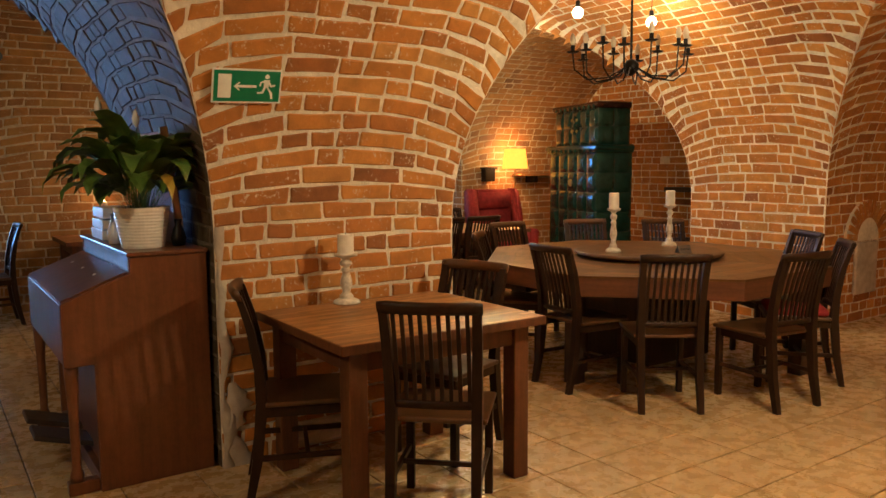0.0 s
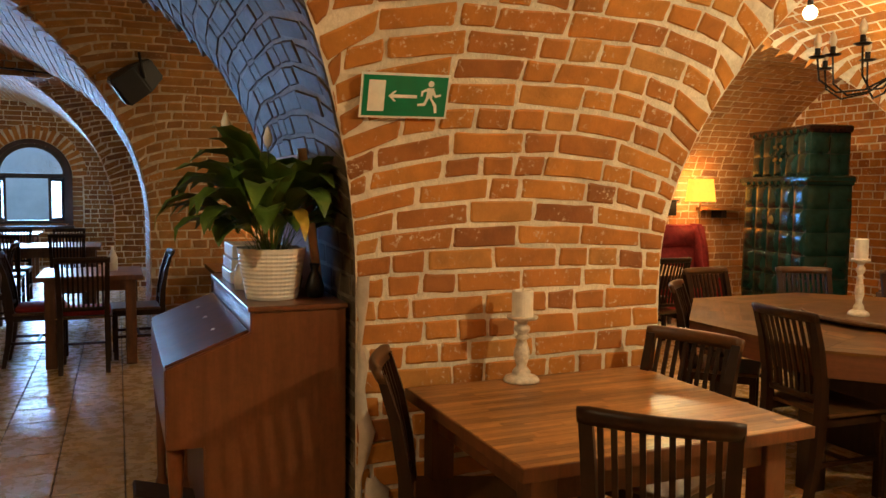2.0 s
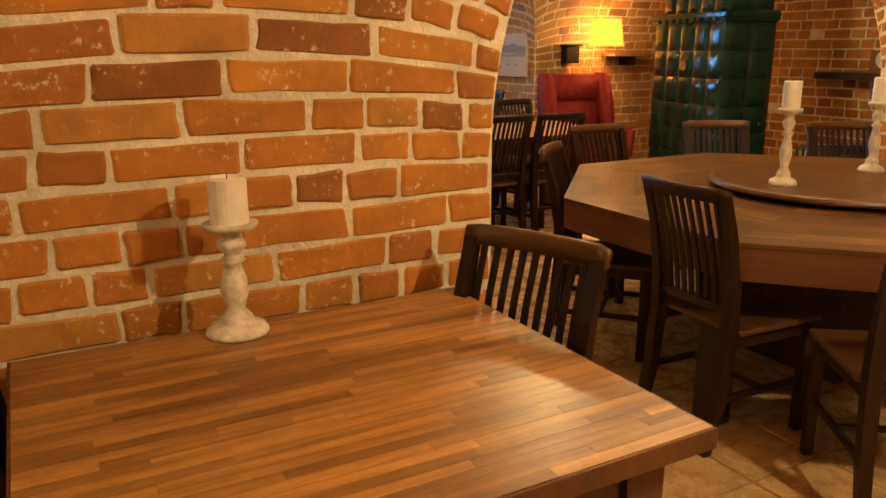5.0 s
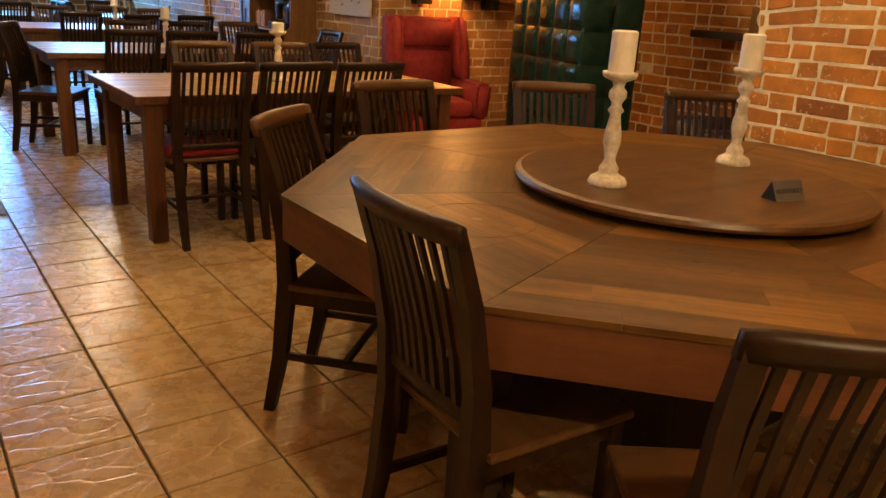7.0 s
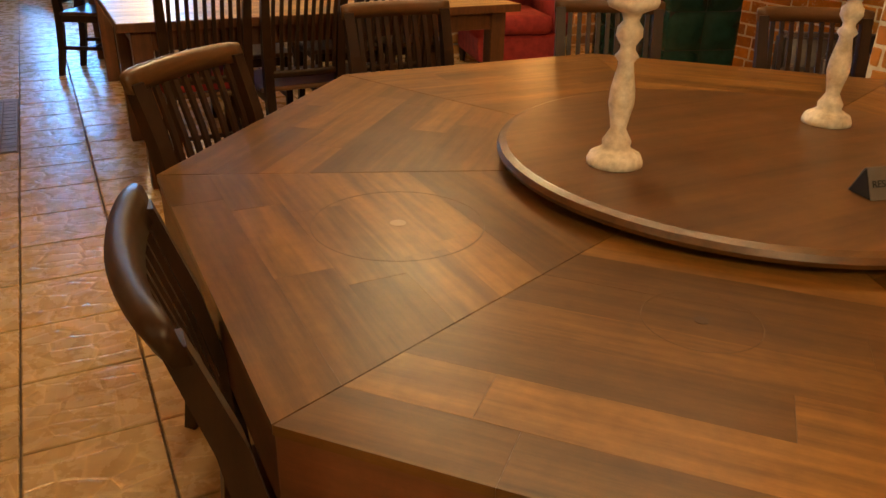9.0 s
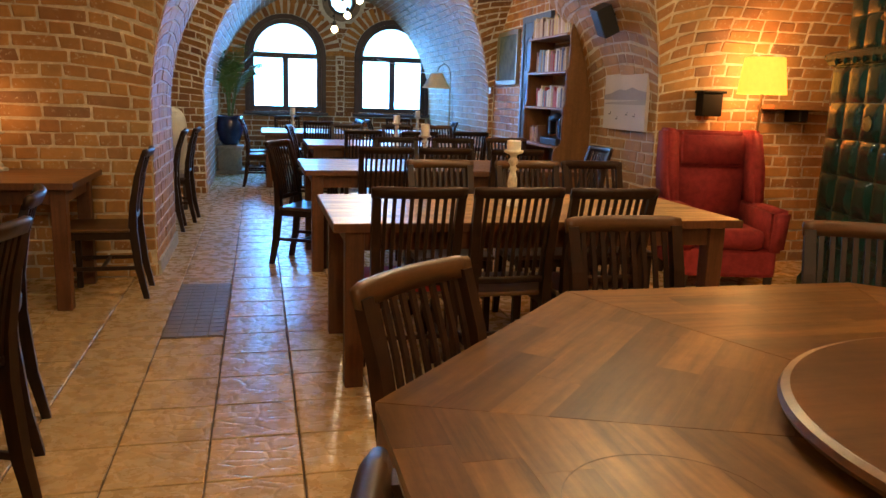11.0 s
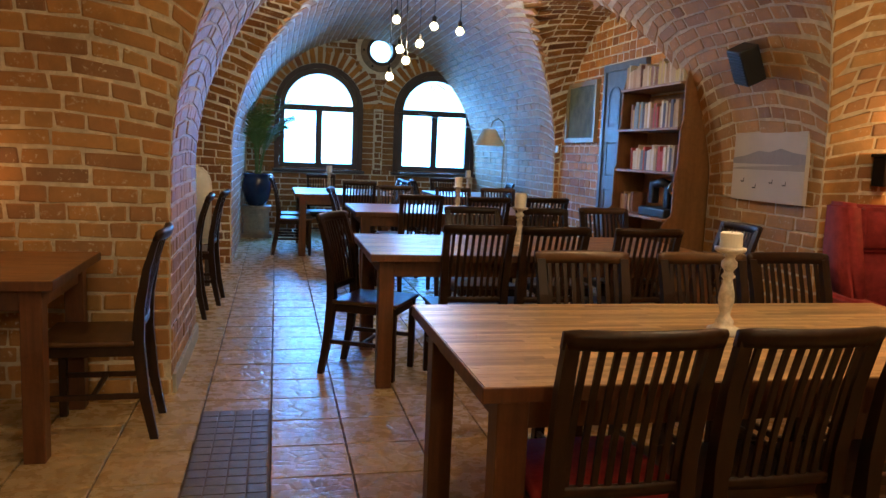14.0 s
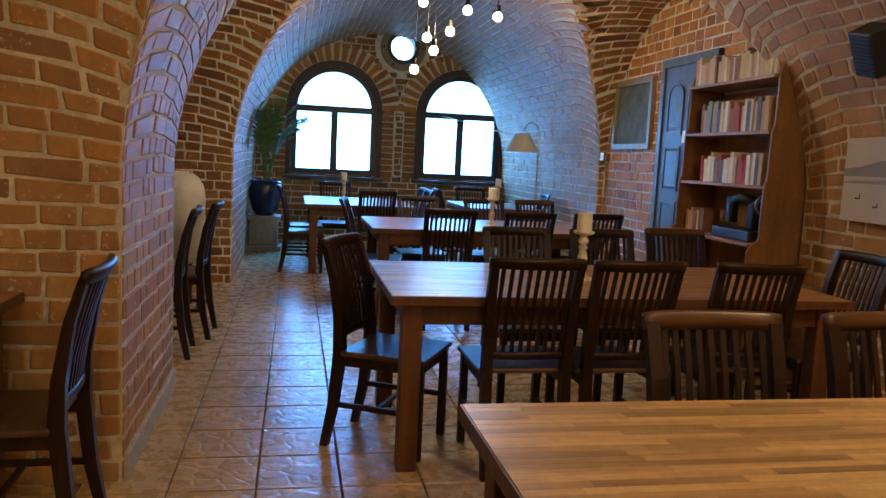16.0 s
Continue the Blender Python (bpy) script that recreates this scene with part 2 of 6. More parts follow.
DOORPAINT = speckle("grey_blue_door_paint", (0.075, 0.09, 0.11), (0.12, 0.14, 0.165), 12, 0.42, 0.2, 0.003)
WINFRAME = speckle("dark_window_paint", (0.02, 0.018, 0.022), (0.045, 0.038, 0.04), 12, 0.45, 0.2, 0.002)


# ---- mesh helpers ----
def part(name, bm, mat, parent=None, label="", smooth=False):
    me = bpy.data.meshes.new(name)
    bmesh.ops.recalc_face_normals(bm, faces=bm.faces)
    bm.to_mesh(me)
    bm.free()
    if smooth:
        for p in me.polygons:
            p.use_smooth = True
    me.materials.append(mat)
    ob = new(name, me)
    if parent:
        ob.parent = parent
    if label:
        tagged(ob, label)
    return ob


def thing(name, m, label, category, group="", kind=""):
    ob = new(name)
    ob.matrix_world = m
    ob.empty_display_size = 0.1
    return tagged(ob, label, category, group, kind)


def add_box(bm, x0, x1, y0, y1, z0, z1, bevel=0.004, m=None):
    r = bmesh.ops.create_cube(bm, size=1.0)
    vs = r["verts"]
    for v in vs:
        v.co = Vector((x0 + (v.co.x + 0.5) * (x1 - x0), y0 + (v.co.y + 0.5) * (y1 - y0), z0 + (v.co.z + 0.5) * (z1 - z0)))
    if bevel:
        es = list({e for v in vs for e in v.link_edges})
        g = bmesh.ops.bevel(bm, geom=es, offset=bevel, segments=2, affect="EDGES", profile=0.5)
        vs = [v for v in {v for f in g["faces"] for v in f.verts} | {v for v in vs if v.is_valid}]
    if m is not None:
        bmesh.ops.transform(bm, matrix=m, verts=[v for v in vs if v.is_valid])
    return vs


def box(x0, x1, y0, y1, z0, z1, bevel=0.004, m=None):
    bm = bmesh.new()
    add_box(bm, x0, x1, y0, y1, z0, z1, bevel, m)
    return bm


def add_loft(bm, rings, close=True, caps=True):
    """Join rings of points, in order, into a tube."""
    rows = [[bm.verts.new(p) for p in ring] for ring in rings]
    n = len(rows[0])
    for a, b in zip(rows, rows[1:]):
        for i in range(n if close else n - 1):
            bm.faces.new((a[i], a[(i + 1) % n], b[(i + 1) % n], b[i]))
    if caps and close:
        bm.faces.new(rows[0][::-1])
        bm.faces.new(rows[-1])
    return rows


def lathe(profile, seg=24, bm=None, m=None):
    """Turn (radius, height) pairs about z."""
    bm = bm or bmesh.new()
    rings = []
    for r, z in profile:
        ring = [Vector((r * math.cos(a), r * math.sin(a), z)) for a in (2 * math.pi * i / seg for i in range(seg))]
        rings.append([m @ p for p in ring] if m is not None else ring)
    ringed = len(profile) > 3 and profile[0][0] > 0.035 and abs(profile[0][0] - profile[-1][0]) < 0.006
    add_loft(bm, rings + rings[:1] if ringed else rings, True, not ringed)
    if ringed:
        bmesh.ops.remove_doubles(bm, verts=bm.verts, dist=1e-5)
    return bm


def tube(points, radius, seg=8, bm=None):
    bm = bm or bmesh.new()
    pts = [Vector(p) for p in points]
    rings = []
    for i, p in enumerate(pts):
        d = (pts[min(i + 1, len(pts) - 1)] - pts[max(i - 1, 0)]).normalized()
        a = d.orthogonal().normalized()
        if rings:
            a = (prev - d * prev.dot(d)).normalized()
        prev = a
        b = d.cross(a)
        r = radius[i] if isinstance(radius, (list, tuple)) else radius
        rings.append([p + (a * math.cos(t) + b * math.sin(t)) * r for t in (2 * math.pi * k / seg for k in range(seg))])
    add_loft(bm, rings)
    return bm


def mesh_object(name, verts, faces, mat, parent=None, smooth=False):
    me = bpy.data.meshes.new(name)
    me.from_pydata(verts, [], faces)
    me.update()
    me.materials.append(mat)
    ob = new(name, me)
    if parent:
        ob.parent = parent
    if smooth:
        me.polygons.foreach_set("use_smooth", [True] * len(me.polygons))
    return ob


# ---- the vaults: barrels crossing one another ----
# name: axis, start, end, middle, half width, springing height
VOIDS = {
    "bay_front": ("x", -5.0, 8.2, 1.85, 1.98, 1.12),
    "bay_middle": ("x", -5.0, 8.75, 7.11, 1.88, 1.12),
    "bay_back": ("x", -5.0, 6.8, 11.93, 1.67, 1.2),
    "arch_right_front": ("y", 0.6, 7.0, 4.93, 1.98, 1.12),
    "arch_right_back": ("y", 7.0, 11.8, 4.85, 1.91, 1.15),
    "window_bay_right": ("y", 11.8, YWIN, 4.86, 1.87, 1.22),
    "arch_left_front": ("y", 0.6, 7.0, -0.47, 2.04, 1.12),
    "arch_left_back": ("y", 7.0, 11.8, -1.0, 2.05, 1.12),
    "window_bay_left": ("y", 11.8, YWIN, -1.3, 2.02, 1.12),
}


def inside(x, y, z, skip, eps=0.0):
    """Which points lie within any vault but one."""
    r = np.zeros(np.broadcast(x, y, z).shape, bool)
    for k, (ax, a0, a1, c, R, zc) in VOIDS.items():
        if k == skip:
            continue
        al, cr = (x, y) if ax == "x" else (y, x)
        ok = (al > a0 + 1e-4) & (al < a1 - 1e-4)
        h = np.maximum(z - zc, 0)
        r |= ok & ((cr - c) ** 2 + h ** 2 < (R - eps) ** 2)
    return r


class Side:
    """One flank of a barrel: u along its axis, v up the wall and over the curve to the crown."""

    def __init__(self, key, sign):
        self.key, self.sign = key, sign
        self.ax, self.a0, self.a1, self.c, self.R, self.zc = VOIDS[key]
        self.vmax = self.zc + self.R * math.pi / 2
        self.spans = None

    def at(self, u, v, out=0.0):
        """Points on the flank, pushed out of it into the room by out."""
        a = np.clip((v - self.zc) / self.R, 0, math.pi / 2)
        r = self.R - out
        cr = self.c + self.sign * r * np.cos(a)
        z = np.where(v < self.zc, v, self.zc + r * np.sin(a))
        cr, z, u = np.broadcast_arrays(cr, z, u)
        return (u, cr, z) if self.ax == "x" else (cr, u, z)

    def rows(self, dv=0.03):
        """For each height, the stretches that no other vault cuts away."""
        self.vs = np.arange(0, self.vmax + dv, dv)
        self.vs[-1] = self.vmax
        us = np.arange(self.a0, self.a1 + 0.02, 0.02)
        self.spans = []
        for v in self.vs:
            ok = ~inside(*self.at(us, np.full_like(us, v)), self.key)
            ok[0] = ok[0] and True
            e = np.flatnonzero(np.diff(ok.astype(int)))
            ends = []
            for i in e:
                lo, hi, want = us[i], us[i + 1], ok[i]
                for _ in range(7):
                    mid = (lo + hi) / 2
                    p = self.at(np.array([mid]), np.array([v]))
                    if (not inside(*p, self.key)[0]) == want:
                        lo = mid
                    else:
                        hi = mid
                ends.append((lo + hi) / 2)
            if ok[0]:
                ends.insert(0, us[0])
            if ok[-1]:
                ends.append(min(us[-1], self.a1))
            self.spans.append([(ends[i], ends[i + 1]) for i in range(0, len(ends) - 1, 2) if ends[i + 1] - ends[i] > 0.015])
        return self

    def span_at(self, u, v):
        k = int(np.clip(v / (self.vs[1] - self.vs[0]), 0, len(self.vs) - 1))
        for s in self.spans[k]:
            if s[0] - 0.15 <= u <= s[1] + 0.15:
                return s
        return None


def add_flank_skin(side, verts, faces):
    """The mortar bed: strips between neighbouring heights, a little behind the brick faces."""
    for k in range(len(side.vs) - 1):
        for s in side.spans[k]:
            best = None
            for t in side.spans[k + 1]:
                ov = min(s[1], t[1]) - max(s[0], t[0])
                if ov > 0 and (best is None or ov > best[0]):
                    best = (ov, t)
            t = best[1] if best else ((s[0] + s[1]) / 2,) * 2
            n = len(verts)
            for u, v in ((s[0], side.vs[k]), (s[1], side.vs[k]), (t[1], side.vs[k + 1]), (t[0], side.vs[k + 1])):
                p = side.at(np.array([u]), np.array([v]))
                verts.append(tuple(float(c[0]) for c in p))
            faces.append((n, n + 1, n + 2, n + 3))


COURSE, JOINT, PROUD = 0.0915, 0.015, 0.005
rng = np.random.default_rng(7)


def brick_run(u0, u1):
    """Bricks of one course: long and short ones mixed."""
    u = u0 - rng.uniform(0, 0.2)
    last = 0
    while u < u1:
        L = 0.29 if rng.random() < 0.4 else 0.142
        L += rng.normal(0, 0.008)
        a, b = max(u, u0), min(u + L, u1)
        if b - a > 0.035:
            yield a + JOINT / 2, b - JOINT / 2
        u += L


def droop(d0, d1, v):
    """How far a course sinks near the groins, as it turns to meet the arch."""
    k = np.clip((v - 0.95) / 1.1, 0, 1)
    k = k * k * (3 - 2 * k)
    w = 0.62
    return 0.165 * k * (max(0, 1 - d0 / w) ** 2 + max(0, 1 - d1 / w) ** 2)


def brick_box(p4, n4, depth=0.03, steps=2):
    """A brick from its four face corners and the way out of the wall: uneven worn outline, chamfered face, sides and no back."""
    p4, n4 = np.array(p4), np.array(n4)
    size = np.linalg.norm(p4[1] - p4[0]) + 1e-6, np.linalg.norm(p4[3] - p4[0]) + 1e-6
    uv = []
    for k, (a, b) in enumerate((((0, 0), (1, 0)), ((1, 0), (1, 1)), ((1, 1), (0, 1)), ((0, 1), (0, 0)))):
        cut = min(0.3, 0.005 / size[k % 2])
        for t in np.linspace(cut, 1 - cut, steps):
            uv.append((a[0] + (b[0] - a[0]) * t, a[1] + (b[1] - a[1]) * t))
    uv = np.array(uv)
    uv += rng.normal(0, 0.0013, uv.shape) / np.array(size)
    u, v = uv[:, :1], uv[:, 1:]
    w = [(1 - u) * (1 - v), u * (1 - v), u * v, (1 - u) * v]
    edge = sum(w[q] * p4[q] for q in range(4))
    nrm = sum(w[q] * n4[q] for q in range(4))
    mid = p4.mean(0)
    c, m = 0.006, len(uv)
    inner = edge + (mid - edge) * np.minimum(1, c * 1.5 / np.maximum(np.linalg.norm(edge - mid, axis=1), 1e-6))[:, None]
    V = np.concatenate([inner, edge - nrm * c * 0.7, edge - nrm * depth])
    F = [tuple(range(m))]
    for o in (0, m):
        F += [(o + i, o + i + m, o + (i + 1) % m + m, o + (i + 1) % m) for i in range(m)]
    return V, F


def flank_bricks(side, vlo=0.0, vhi=None, ulo=-99, uhi=99, steps=2):
    """All the bricks of a flank as lists of corner boxes."""
    out = []
    v, row = vlo, 0
    vhi = vhi or side.vmax
    while v < vhi - 0.02:
        vm = v + COURSE / 2
        k = int(min(round(vm / (side.vs[1] - side.vs[0])), len(side.vs) - 1))
        for s in side.spans[k]:
            lo, hi = max(s[0], ulo), min(s[1], uhi)
            if hi - lo < 0.04:
                continue
            g0 = s[0] > side.a0 + 0.05
            g1 = s[1] < side.a1 - 0.05
            for a, b in brick_run(lo, hi):
                jit = rng.normal(0, 0.0034, 8)
                pr = max(0.0025, PROUD + rng.normal(0, 0.0016))
                P, N = [], []
                for q, (u, vv) in enumerate(((a, v + JOINT / 2), (b, v + JOINT / 2), (b, v + COURSE - JOINT / 2), (a, v + COURSE - JOINT / 2))):
                    d = droop(u - s[0] if g0 else 9, s[1] - u if g1 else 9, vv)
                    v2 = max(0.0, min(side.vmax, vv - d + jit[q]))
                    u2 = u + jit[q + 4]
                    if d > 0.005 or u - s[0] < 0.12 or s[1] - u < 0.12:
                        t = side.span_at(u2, v2)
                        if t:
                            u2 = min(max(u2, t[0] + 0.002), t[1] - 0.002)
                    p = np.array([float(x) for x in side.at(u2, v2, pr)])
                    p0 = np.array([float(x) for x in side.at(u2, v2, 0.0)])
                    P.append(p)
                    N.append((p - p0) / pr)
                out.append(brick_box(P, N, steps=steps))
        v += COURSE
        row += 1
    return out


def joined(name, boxes, mat, parent):
    V, F, n = [], [], 0
    for v, f in boxes:
        V.append(v)
        F += [tuple(i + n for i in q) for q in f]
        n += len(v)
    if not V:
        return None
    ob = mesh_object(name, np.concatenate(V).tolist(), F, mat, parent)
    return tagged(ob, kind="stuff")


def wall_bed(name, verts, faces, label):
    ob = mesh_object(name, verts, faces, MORTAR)
    bm = bmesh.new()
    bm.from_mesh(ob.data)
    bmesh.ops.remove_doubles(bm, verts=bm.verts, dist=0.002)
    bm.to_mesh(ob.data)
    bm.free()
    return tagged(ob, label, "wall", kind="structure")


ARCH_LABEL = "orange red brick wall and vault with pale lime joints"
SINGLES = []
for key in VOIDS:
    verts, faces, boxes = [], [], []
    for sign in (-1, 1):
        side = Side(key, sign).rows()
        add_flank_skin(side, verts, faces)
        if key == "bay_front" and sign == 1:
            keep = side
            boxes += flank_bricks(side, 0, None, -99, 1.3)
            boxes += flank_bricks(side, 0, None, 3.6, 99)
            SINGLES += flank_bricks(side, 0, 2.36, 1.3, 3.6, 4)
            boxes += flank_bricks(side, int(2.36 / COURSE + 0.999) * COURSE, None, 1.3, 3.6)
        else:
            boxes += flank_bricks(side)
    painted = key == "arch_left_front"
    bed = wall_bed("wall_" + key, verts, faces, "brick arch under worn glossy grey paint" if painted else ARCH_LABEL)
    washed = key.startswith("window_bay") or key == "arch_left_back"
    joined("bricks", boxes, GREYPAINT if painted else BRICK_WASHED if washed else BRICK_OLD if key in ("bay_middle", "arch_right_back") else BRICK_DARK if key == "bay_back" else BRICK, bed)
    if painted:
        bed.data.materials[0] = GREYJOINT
    if key == "bay_front":
        PIER = bed
    if key in ("bay_middle", "arch_right_back"):
        bed.data.materials[0] = MORTAR_OLD

# end walls of the vaults
WINDOWS = {"window_bay_right": [(4.14, 0.63), (6.05, 0.62)], "window_bay_left": [(-2.55, 0.62), (-0.72, 0.62)]}
SILL = {"window_bay_right": 0.99, "window_bay_left": 0.79}
HEAD = {"window_bay_right": 1.96, "window_bay_left": 1.72}
OCULUS = {"window_bay_right": (5.12, 2.92), "window_bay_left": (-1.76, 2.64)}


def in_opening(key, u, z, grow=0.0):
    if key not in WINDOWS:
        return np.zeros(np.broadcast(u, z).shape, bool)
    r = np.zeros(np.broadcast(u, z).shape, bool)
    for c, h in WINDOWS[key]:
        hh = h + grow
        r |= (np.abs(u - c) < hh) & (z > SILL[key] - (0.0 if grow else 0)) & (z <= HEAD[key])
        r |= ((u - c) ** 2 + (z - HEAD[key]) ** 2 < hh * hh) & (z >= HEAD[key])
    oc = OCULUS[key]
    r |= (u - oc[0]) ** 2 + (z - oc[1]) ** 2 < (0.2 + grow * 0.8) ** 2
    return r


def end_wall(key, at_end):
    ax, a0, a1, c, R, zc = VOIDS[key]
    pos = a1 if at_end else a0
    sgn = -1 if at_end else 1
    zs = np.arange(0, zc + R + 0.06, 0.025)
    verts, faces, boxes = [], [], []

    def to3(u, z, out):
        return (pos + sgn * out, u, z) if ax == "x" else (u, pos + sgn * out, z)

    def spans(z, grow):
        lap = 0.0 if grow else 0.06
        us = np.arange(c - R - lap, c + R + lap, 0.01)
        h = max(z - zc, 0)
        ok = (us - c) ** 2 + h * h < (R + lap) ** 2
        p = to3(us, np.full_like(us, z), 0.0)
        ok &= ~inside(np.broadcast_to(p[0], us.shape), np.broadcast_to(p[1], us.shape), p[2], key)
        if at_end:
            ok &= ~in_opening(key, us, np.full_like(us, z), grow)
        e = np.flatnonzero(np.diff(np.concatenate([[0], ok.astype(int), [0]])))
        return [(us[e[i]], us[e[i + 1] - 1]) for i in range(0, len(e), 2) if e[i + 1] - e[i] > 2]

    for z0, z1 in zip(zs, zs[1:]):
        for s in spans((z0 + z1) / 2, 0.0):
            n = len(verts)
            verts += [to3(s[0], z0, 0), to3(s[1], z0, 0), to3(s[1], z1, 0), to3(s[0], z1, 0)]
            faces.append((n, n + 1, n + 2, n + 3))
    v = 0.0
    nrm = np.array(to3(0.0, 0.0, 1.0)) - np.array(to3(0.0, 0.0, 0.0))
    while v < zc + R:
        for s in spans(v + COURSE / 2, 0.26):
            for a, b in brick_run(*s):
                j = rng.normal(0, 0.002, 8)
                pr = PROUD + rng.normal(0, 0.002)
                P = [to3(u + j[q], z + j[q + 4], pr) for q, (u, z) in enumerate(((a, v + JOINT / 2), (b, v + JOINT / 2), (b, v + COURSE - JOINT / 2), (a, v + COURSE - JOINT / 2)))]
                boxes.append(brick_box(P, [nrm] * 4))
        v += COURSE
    # voussoirs round the windows
    if at_end and key in WINDOWS:
        for wc, h in WINDOWS[key]:
            zz = SILL[key]
            while zz < HEAD[key] - 0.03:
                for sg in (-1, 1):
                    if abs(wc + sg * (h + 0.13) - c) < R - 0.05:
                        a, b = sorted((wc + sg * (h + 0.008), wc + sg * (h + 0.25)))
                        boxes.append(brick_box([to3(a, zz + 0.006, 0.01), to3(b, zz + 0.006, 0.01), to3(b, zz + COURSE - 0.006, 0.01), to3(a, zz + COURSE - 0.006, 0.01)], [nrm] * 4))
                zz += COURSE
    if faces:
        bed = wall_bed("wall_end", verts, faces, ARCH_LABEL)
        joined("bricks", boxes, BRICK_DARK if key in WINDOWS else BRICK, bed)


for key in VOIDS:
    for e in (False, True):
        end_wall(key, e)

# ---- floor ----
TP, TX0, TY0 = 0.335, 3.458, 4.865
floor = mesh_object("floor", [(-5.2, -2.2, -0.012), (9.2, -2.2, -0.012), (9.2, 18.2, -0.012), (-5.2, 18.2, -0.012), (-5.2, -2.2, -0.2), (9.2, -2.2, -0.2), (9.2, 18.2, -0.2), (-5.2, 18.2, -0.2)],
                    [(0, 1, 2, 3), (7, 6, 5, 4), (0, 4, 5, 1), (1, 5, 6, 2), (2, 6, 7, 3), (3, 7, 4, 0)], GROUT)
tagged(floor, "beige ceramic floor tiles with embossed stone pattern", "floor", kind="structure")


def tile_mesh():
    h = TP / 2 - 0.0035
    bm = box(-h, h, -h, h, -0.011, 0.0, 0)
    es = [e for e in bm.edges if all(abs(v.co.z) < 1e-6 for v in e.verts)]
    bmesh.ops.bevel(bm, geom=es, offset=0.003, segments=1, affect="EDGES")
    me = bpy.data.meshes.new("tile")
    bm.to_mesh(me)
    bm.free()
    me.materials.append(TILE)
    return me


TILE_ME = tile_mesh()
tv = [tuple(v.co) for v in TILE_ME.vertices]
tf = [tuple(p.vertices) for p in TILE_ME.polygons]
rest_v, rest_f, singles = [], [], []
for i in range(-26, 18):
    for j in range(-21, 40):
        x, y = TX0 + (i + 0.5) * TP, TY0 + (j + 0.5) * TP
        if not (-5.1 < x < 9.1 and -2.0 < y < 18.0):
            continue
        near = 2.5 < x < 5.2 and 1.4 < y < 9.6
        if near:
            singles.append((x, y))
        else:
            n = len(rest_v)
            rest_v += [(a + x, b + y, c) for a, b, c in tv]
            rest_f += [tuple(q + n for q in f) for f in tf]
tagged(mesh_object("tiles", rest_v, rest_f, TILE, floor), kind="stuff")

# ---- tables ----
rnd = random.Random(5)


def stave_top(w, d, th, z, along_x=True):
    """A glued-up top of short staves, each a box; also their outlines."""
    bm = bmesh.new()
    out = []
    n = max(4, round((d if along_x else w) / 0.027))
    L = w if along_x else d
    for i in range(n):
        a0 = -(d if along_x else w) / 2 + i * (d if along_x else w) / n
        a1 = a0 + (d if along_x else w) / n
        u = -L / 2
        first = rnd.uniform(0.1, 0.4)
        while u < L / 2 - 1e-6:
            v = min(L / 2, u + (first if u == -L / 2 else rnd.uniform(0.22, 0.5)))
            if L / 2 - v < 0.06:
                v = L / 2
            g = 0.0003
            q = (u + g, v - g, a0 + g, a1 - g) if along_x else (a0 + g, a1 - g, u + g, v - g)
            out.append(q)
            add_box(bm, *q, z - th, z, 0)
            u = v
    return bm, out


def table(x0, x1, y0, y1, label, top=0.77, group="", leg=0.085, split=None):
    t = thing("dining_table", pose((x0 + x1) / 2, (y0 + y1) / 2, 0), label, "table", group)
    w, d = x1 - x0, y1 - y0
    bm, staves = stave_top(w, d, 0.036, top, w >= d)
    if split:
        bm.free()
        tt = part("tabletop", box(-w / 2 + 0.001, w / 2 - 0.001, -d / 2 + 0.001, d / 2 - 0.001, top - 0.036, top - 0.012, 0), TABLE_LEG, t, "glued butcher block top with worn varnish")
        for q in staves:
            lift = rnd.uniform(0, 0.0004)
            part("stave", box(*q, top - 0.011, top - lift, 0), split, tt)
    else:
        bm.free()
        part("tabletop", box(-w / 2, w / 2, -d / 2, d / 2, top - 0.036, top, 0.002), TABLE_X, t, "glued butcher block top with worn varnish")
    rim = bmesh.new()
    e = 0.006
    for a in ((-w / 2 - e, w / 2 + e, -d / 2 - e, -d / 2), (-w / 2 - e, w / 2 + e, d / 2, d / 2 + e), (-w / 2 - e, -w / 2, -d / 2, d / 2), (w / 2, w / 2 + e, -d / 2, d / 2)):
        add_box(rim, *a, top - 0.04, top - 0.0015, 0.002)
    part("edge_trim", rim, TABLE_LEG, t)
    o = 0.05
    for s in (-1, 1):
        part("apron", box(-w / 2 + o + leg, w / 2 - o - leg, s * (d / 2 - o - 0.03) - 0.012, s * (d / 2 - o - 0.03) + 0.012, top - 0.135, top - 0.037), TABLE_LEG, t)
        part("apron", box(s * (w / 2 - o - 0.03) - 0.012, s * (w / 2 - o - 0.03) + 0.012, -d / 2 + o + leg, d / 2 - o - leg, top - 0.135, top - 0.037), TABLE_LEG, t)
        for q in (-1, 1):
            cx, cy = s * (w / 2 - o - leg / 2), q * (d / 2 - o - leg / 2)
            part("leg", box(cx - leg / 2, cx + leg / 2, cy - leg / 2, cy + leg / 2, 0, top - 0.037, 0.005), TABLE_LEG, t)
    return t


